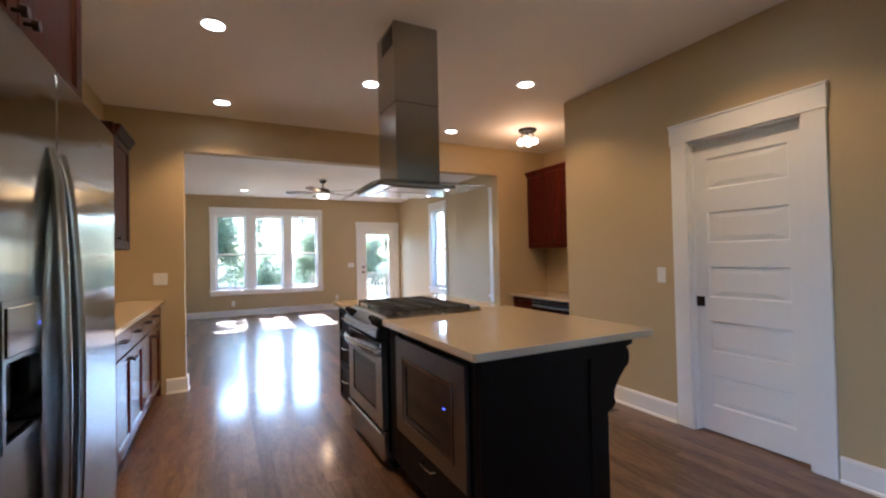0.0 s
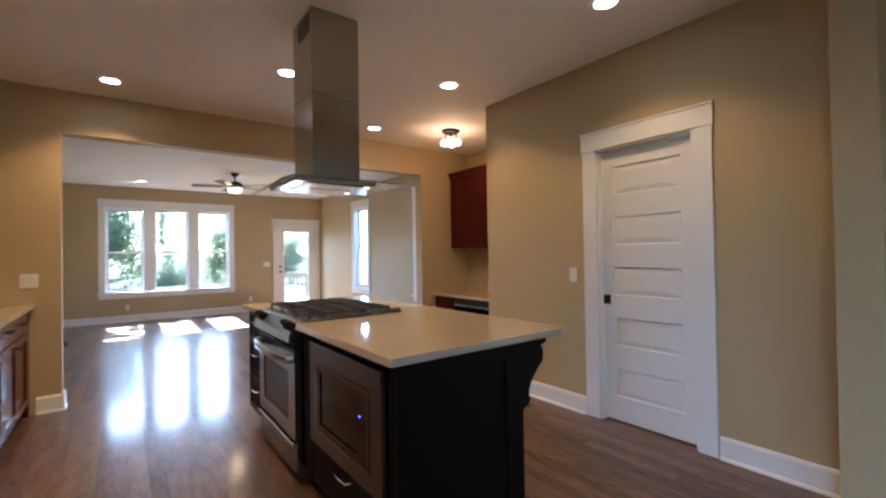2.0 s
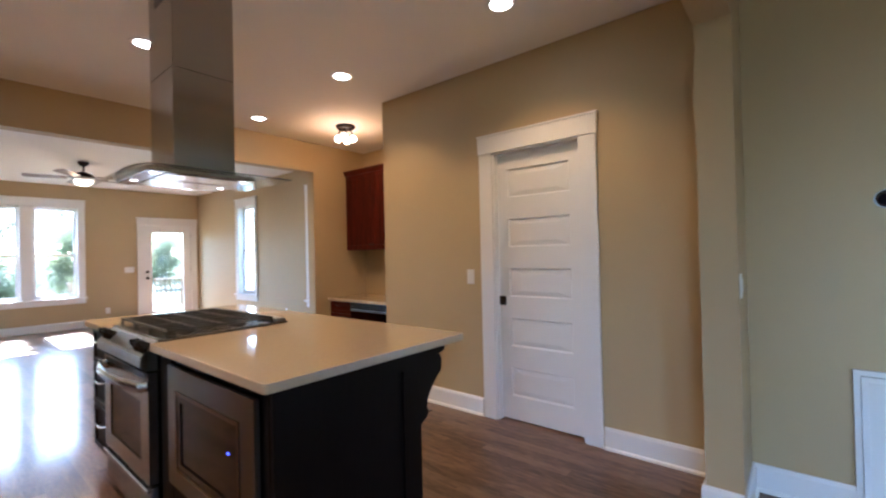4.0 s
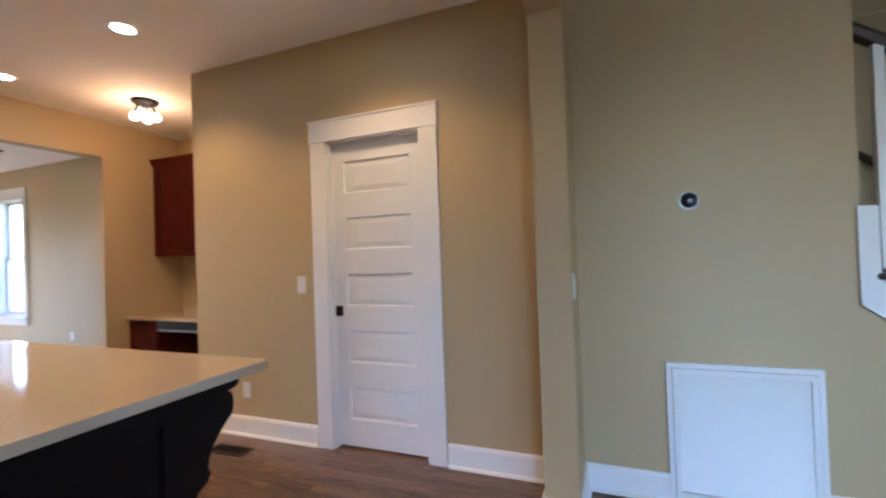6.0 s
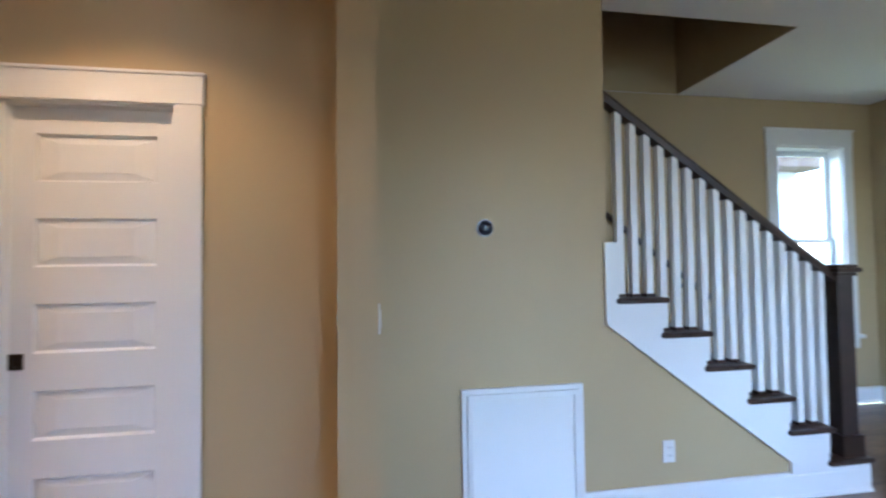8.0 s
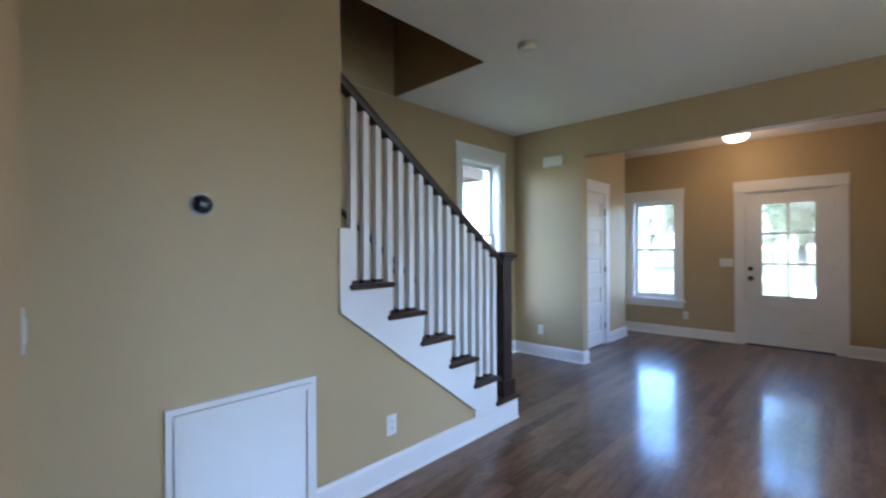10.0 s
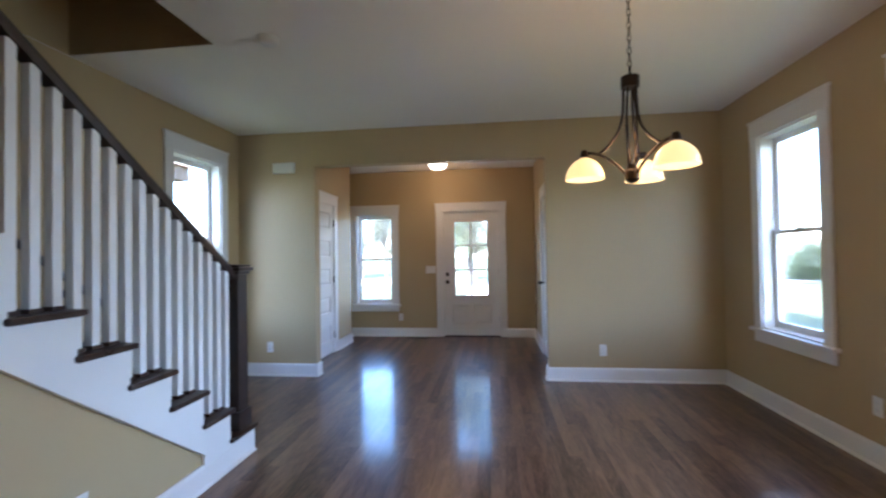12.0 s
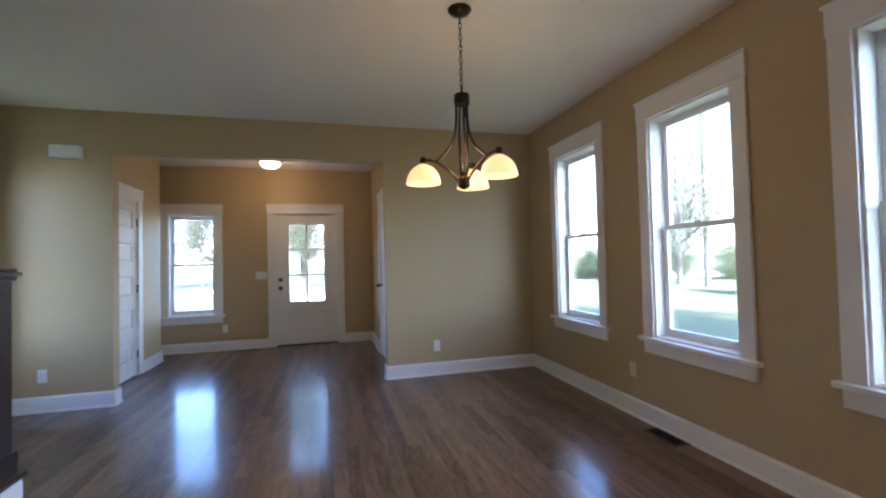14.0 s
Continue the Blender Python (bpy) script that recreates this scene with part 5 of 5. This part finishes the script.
def leaves(bm, blobs, count, size, rnd):
    """Small leaf faces scattered in lumps, denser near each lump's shell."""
    for cx, cy, cz, r in blobs:
        for _ in range(count):
            d = Vector((rnd.gauss(0, 1), rnd.gauss(0, 1), rnd.gauss(0, 1))).normalized() * r * (rnd.random() ** 0.4)
            p = Vector((cx, cy, cz)) + Vector((d.x, d.y, d.z * 0.8))
            a = Vector((rnd.gauss(0, 1), rnd.gauss(0, 1), rnd.gauss(0, 0.6))).normalized()
            b = a.cross(Vector((rnd.gauss(0, 1), rnd.gauss(0, 1), rnd.gauss(0, 1)))).normalized()
            s = size * rnd.uniform(0.6, 1.4)
            q = [p - a * s, p + b * s * 0.45, p + a * s, p - b * s * 0.45]
            bm.faces.new([bm.verts.new(v) for v in q])
    return bm


def tree(x, y, h, spread, seed, label, leaf, crown_low=0.28, lumps=22, count=130, size=0.16):
    rnd = random.Random(seed)
    ob = thing("tree", x, y, GZ, label, "tree", "garden trees")
    bm = tube(B(), [(0, 0, -0.1), (0.04, 0.02, h * 0.2), (0.0, 0.08, h * 0.45), (0.1, 0.0, h * 0.75)], 0.02 * h, 8)
    for ring, f in ((1, 0.8), (2, 0.55), (3, 0.2)):
        vs = bm.verts[:][ring * 8:ring * 8 + 8]
        c = sum((v.co for v in vs), Vector()) / 8
        for v in vs:
            v.co = c + (v.co - c) * f
    blobs = []
    for k in range(lumps):
        a = rnd.uniform(0, 2 * math.pi)
        t = rnd.uniform(crown_low, 0.95)
        rr = spread * (0.25 + 0.75 * math.sin(math.pi * min(0.98, (t - crown_low) / (1 - crown_low) * 0.85 + 0.15))) * rnd.uniform(0.3, 0.95)
        p = (rr * math.cos(a), rr * math.sin(a), h * t)
        blobs.append((*p, spread * rnd.uniform(0.36, 0.62)))
        if k % 2 == 0:
            z0 = h * max(0.18, t * 0.6)
            tube(bm, [(0.03, 0.03, z0), (p[0] * 0.5, p[1] * 0.5, (z0 + p[2]) / 2), p], 0.004 * h, 5)
    part("trunk", bm, BARK, ob)
    part("crown", leaves(B(), blobs, count, size, rnd), leaf, ob)
    return ob


GREEN = "leafy green garden tree in sunlight"
SPARSE = "tall half-bare tree with thinning leaves"
tree(0.15, 20.0, 4.9, 1.35, 1, GREEN, LEAF, 0.08, 70, 420, 0.05)
t2 = tree(4.5, 22.0, 3.3, 1.15, 2, GREEN, LEAF, 0.08, 56, 360, 0.045)
t5 = tree(2.9, 30.0, 2.3, 1.5, 9, "low green garden tree behind the deck", LEAF, 0.05, 50, 260, 0.055)
t3 = tree(-18.0, -20.0, 9.0, 2.9, 3, SPARSE, LEAF2, 0.3, 70, 170, 0.08)
tree(3.3, -26.0, 10.5, 2.0, 21, "tall leafy tree across from the front door", LEAF, 0.22, 60, 150, 0.10)
# Out of view: added to throw the shade patch on the west lawn.
tree(-7.4, 2.6, 12.5, 3.2, 4, "tall unseen tree added to shade the side lawn", LEAF, 0.6, 30, 170, 0.18)
# Crown and trunk stay out of sight; added to dapple the living room sun.
tree(-1.3, 23.5, 15.5, 4.6, 31, "unseen thin-leaved tree added to dapple the living room sun", LEAF, 0.6, 80, 90, 0.13)
t6 = tree(8.4, -25.0, 5.0, 1.0, 6, SPARSE, LEAF2, 0.42, 46, 150, 0.055)
for src, spots in (
    (t3, [(-30, -9, 0), (-26, -30, 40), (-34, -20, 80), (-13, -34, 120), (14, -38, 10), (-40, 4, 50), (-4, -42, 150), (-7, 46, 15), (-1.5, 49, 95), (3.5, 45, 170), (8, 48, 260), (13, 46, 310), (18, 50, 35)]),
    (t2, [(-23.2, -25.6, 75), (-19.6, -28.4, 10), (-27.5, -21.5, 140), (-16, -13, 90), (-24, -5, 30), (16, 26, 50), (-8, 27, 160), (10.2, 31, 210)]),
    (t5, [(-21, -27, 30), (-25.5, -23, 200), (-18.2, -29.3, 120), (-20, -14, 80), (-28, -16, 20), (-15, -9.5, 140), (-4, 33, 60), (7.5, 34, 190)]),
    (t6, [(3.0, -25, 60), (4.6, -27, 150), (1.6, -28, 240)]),
):
    for x, y, r in spots:
        copy_thing(src, pose(x, y, GZ, 0, 0, r))


def bush(x, y, r, seed, leaf, label):
    rnd = random.Random(seed)
    ob = thing("bush", x, y, GZ, label, "bush")
    part("stems", tube(B(), [(0, 0, -0.05), (0.02, 0, r * 0.5), (0.05, 0.03, r)], 0.02, 6), BARK, ob)
    blobs = [(rnd.uniform(-r, r) * 0.6, rnd.uniform(-r, r) * 0.6, r * rnd.uniform(0.4, 0.9), r * 0.45) for _ in range(9)]
    part("foliage", leaves(B(), blobs, 120, 0.07, rnd), leaf, ob)
    return ob


bush(3.55, -8.4, 0.62, 11, YELLOW, "small bush with yellow blossom")
bush(-9.5, -7.2, 0.55, 12, LEAF, "low rounded green bush on the lawn")

up_ = thing("utility_pole", -18.4, -18.5, GZ, "weathered wooden utility pole beyond the lawn", "utility pole")
part("pole", cyl(B(), (0, 0, -0.2), (0, 0, 12.0), 0.16, 0.11, 12), BARK, up_, "", True)
part("cross_arm", bx(-1.1, 1.1, -0.06, 0.06, 11.2, 11.35), BARK, up_)

# deck and its railing behind the back door
dkk = thing("deck", 4.1, 12.9, GZ, "weathered wooden deck with railing behind the house", "deck")


def kpart(name, bm, m=None, parent=None):
    ob = part(name, bm, m or DECKWOOD, parent or dkk)
    if parent is None:
        ob.matrix_parent_inverse = Matrix.Translation((-4.1, -12.9, -GZ))
    return ob


for k in range(22):
    y = YB + T + 0.02 + 0.145 * k
    kpart("deck_board", bx(2.9, 5.6, y, y + 0.138, -0.13, -0.095))
kpart("frame", bx(2.92, 5.58, YB + T + 0.02, 14.45, -0.30, -0.131))
for x, y in ((2.98, 14.4), (4.25, 14.4), (5.52, 14.4), (2.98, 12.9)):
    kpart("post", bx(x - 0.045, x + 0.045, y - 0.045, y + 0.045, GZ, 0.72))
kpart("top_rail", bx(2.9, 5.6, 14.36, 14.45, 0.72, 0.755))
kpart("bottom_rail", bx(2.9, 5.6, 14.385, 14.425, 0.0, 0.05))
for k in range(20):
    x = 3.08 + 0.125 * k
    if abs(x - 4.25) > 0.07:
        kpart("baluster", bx(x - 0.02, x + 0.02, 14.385, 14.425, 0.05, 0.72))

# house next door
nb = thing("neighbour_house", 13.5, -6.0, GZ, "white lap-sided house with brown eaves next door", "house")


def nbp(name, bm, m, parent=None):
    ob = part(name, bm, m, parent or nb)
    if parent is None:
        ob.matrix_parent_inverse = Matrix.Translation((-13.5, 6.0, -GZ))
    return ob


wl = nbp("wall", bx(10.6, 17.0, -9.7, -1.0, GZ, 3.45), SIDING)
for k in range(25):
    z = GZ + 0.02 + 0.16 * k
    bm = B()
    prism(bm, [(10.598, z), (10.57, z), (10.59, z + 0.165), (10.598, z + 0.165)], lambda u, d, w: (u, d, w), -9.7, -1.0)
    nbp("lap_board", bm, SIDING, wl)
nbp("eave", bx(10.0, 17.5, -10.0, -0.6, 3.45, 3.80), EAVE)
bm = prism(B(), [(9.9, 3.801), (17.6, 3.801), (13.75, 6.0)], lambda u, d, w: (u, d, w), -10.05, -0.5)
nbp("roof", bm, EAVE)
for y in (-8.2, -4.5):
    wd = nbp("window", slab(B(), y - 0.5, y + 0.5, 0.9, 2.5, 10.53, 10.565, [(y - 0.42, y + 0.42, 0.98, 2.42)], ALONG_Y), WHITE)
    nbp("pane", bx(10.55, 10.562, y - 0.43, y + 0.43, 0.97, 2.43), BLACKGLASS, wd)

# slatted fence between the houses
fc = thing("fence", 8.4, -8.2, GZ, "weathered grey fence of horizontal slats on the lawn", "fence")
for k in range(5):
    y = -3.6 + 1.8 * k
    part("post", bx(0.012, 0.10, y - 0.045, y + 0.045, -0.1, 1.72, 0.004), DECKWOOD, fc)
for k in range(9):
    part("slat", bx(-0.012, 0.0115, -3.7, 3.7, 0.08 + 0.185 * k, 0.21 + 0.185 * k, 0.003), DECKWOOD, fc)

# ---------------------------------------------------------------- floor boards
PW = 0.083
rnd = random.Random(5)
unit = bmesh.new()
e = 0.0003
top = [(-0.5, -0.5), (0.5, -0.5), (0.5, 0.5), (-0.5, 0.5)]
a = [unit.verts.new((x * PW, y, -0.016)) for x, y in top]
b = [unit.verts.new((x * PW, y, -0.0002)) for x, y in top]
c = [unit.verts.new((x * (PW - 2 * e), y * 0.997, 0.0)) for x, y in top]
unit.faces.new(c)
for k in range(4):
    j = (k + 1) % 4
    unit.faces.new((a[k], a[j], b[j], b[k]))
    unit.faces.new((b[k], b[j], c[j], c[k]))
board_mesh = mesh_from("floor_board", unit, OAK)
verts, faces = [], []
singles = 0
nrow = int((XE - XW) / PW)
for r in range(nrow):
    xc = XW + 0.002 + PW * (r + 0.5)
    y = YF + 0.001 - rnd.uniform(0, 0.9)
    while y < YB:
        L = rnd.uniform(0.55, 1.7)
        y0, y1 = max(y, YF + 0.001), min(y + L, YB - 0.001)
        y += L
        if y1 - y0 < 0.02:
            continue
        if -3.2 < (y0 + y1) / 2 < 0.2 and 0.1 < xc < 3.4 and singles < 290:
            o = new("floor_board", board_mesh)
            o.parent = floor
            o.location = (xc, (y0 + y1) / 2, 0)
            o.scale = (1, y1 - y0 - 0.0006, 1)
            singles += 1
            continue
        i = len(verts)
        h, g2 = PW / 2, PW / 2 - e
        verts += [(xc - h, y0, -0.0002), (xc + h, y0, -0.0002), (xc + h, y1, -0.0002), (xc - h, y1, -0.0002),
                  (xc - g2, y0 + e, 0), (xc + g2, y0 + e, 0), (xc + g2, y1 - e, 0), (xc - g2, y1 - e, 0)]
        faces += [(i + 4, i + 5, i + 6, i + 7)] + [(i + k, i + (k + 1) % 4, i + 4 + (k + 1) % 4, i + 4 + k) for k in range(4)]
me = bpy.data.meshes.new("floor_boards")
me.from_pydata(verts, [], faces)
me.materials.append(OAK_JOINED)
fb = new("floor_boards", me)
fb.parent = floor
tagged(fb, kind="stuff")
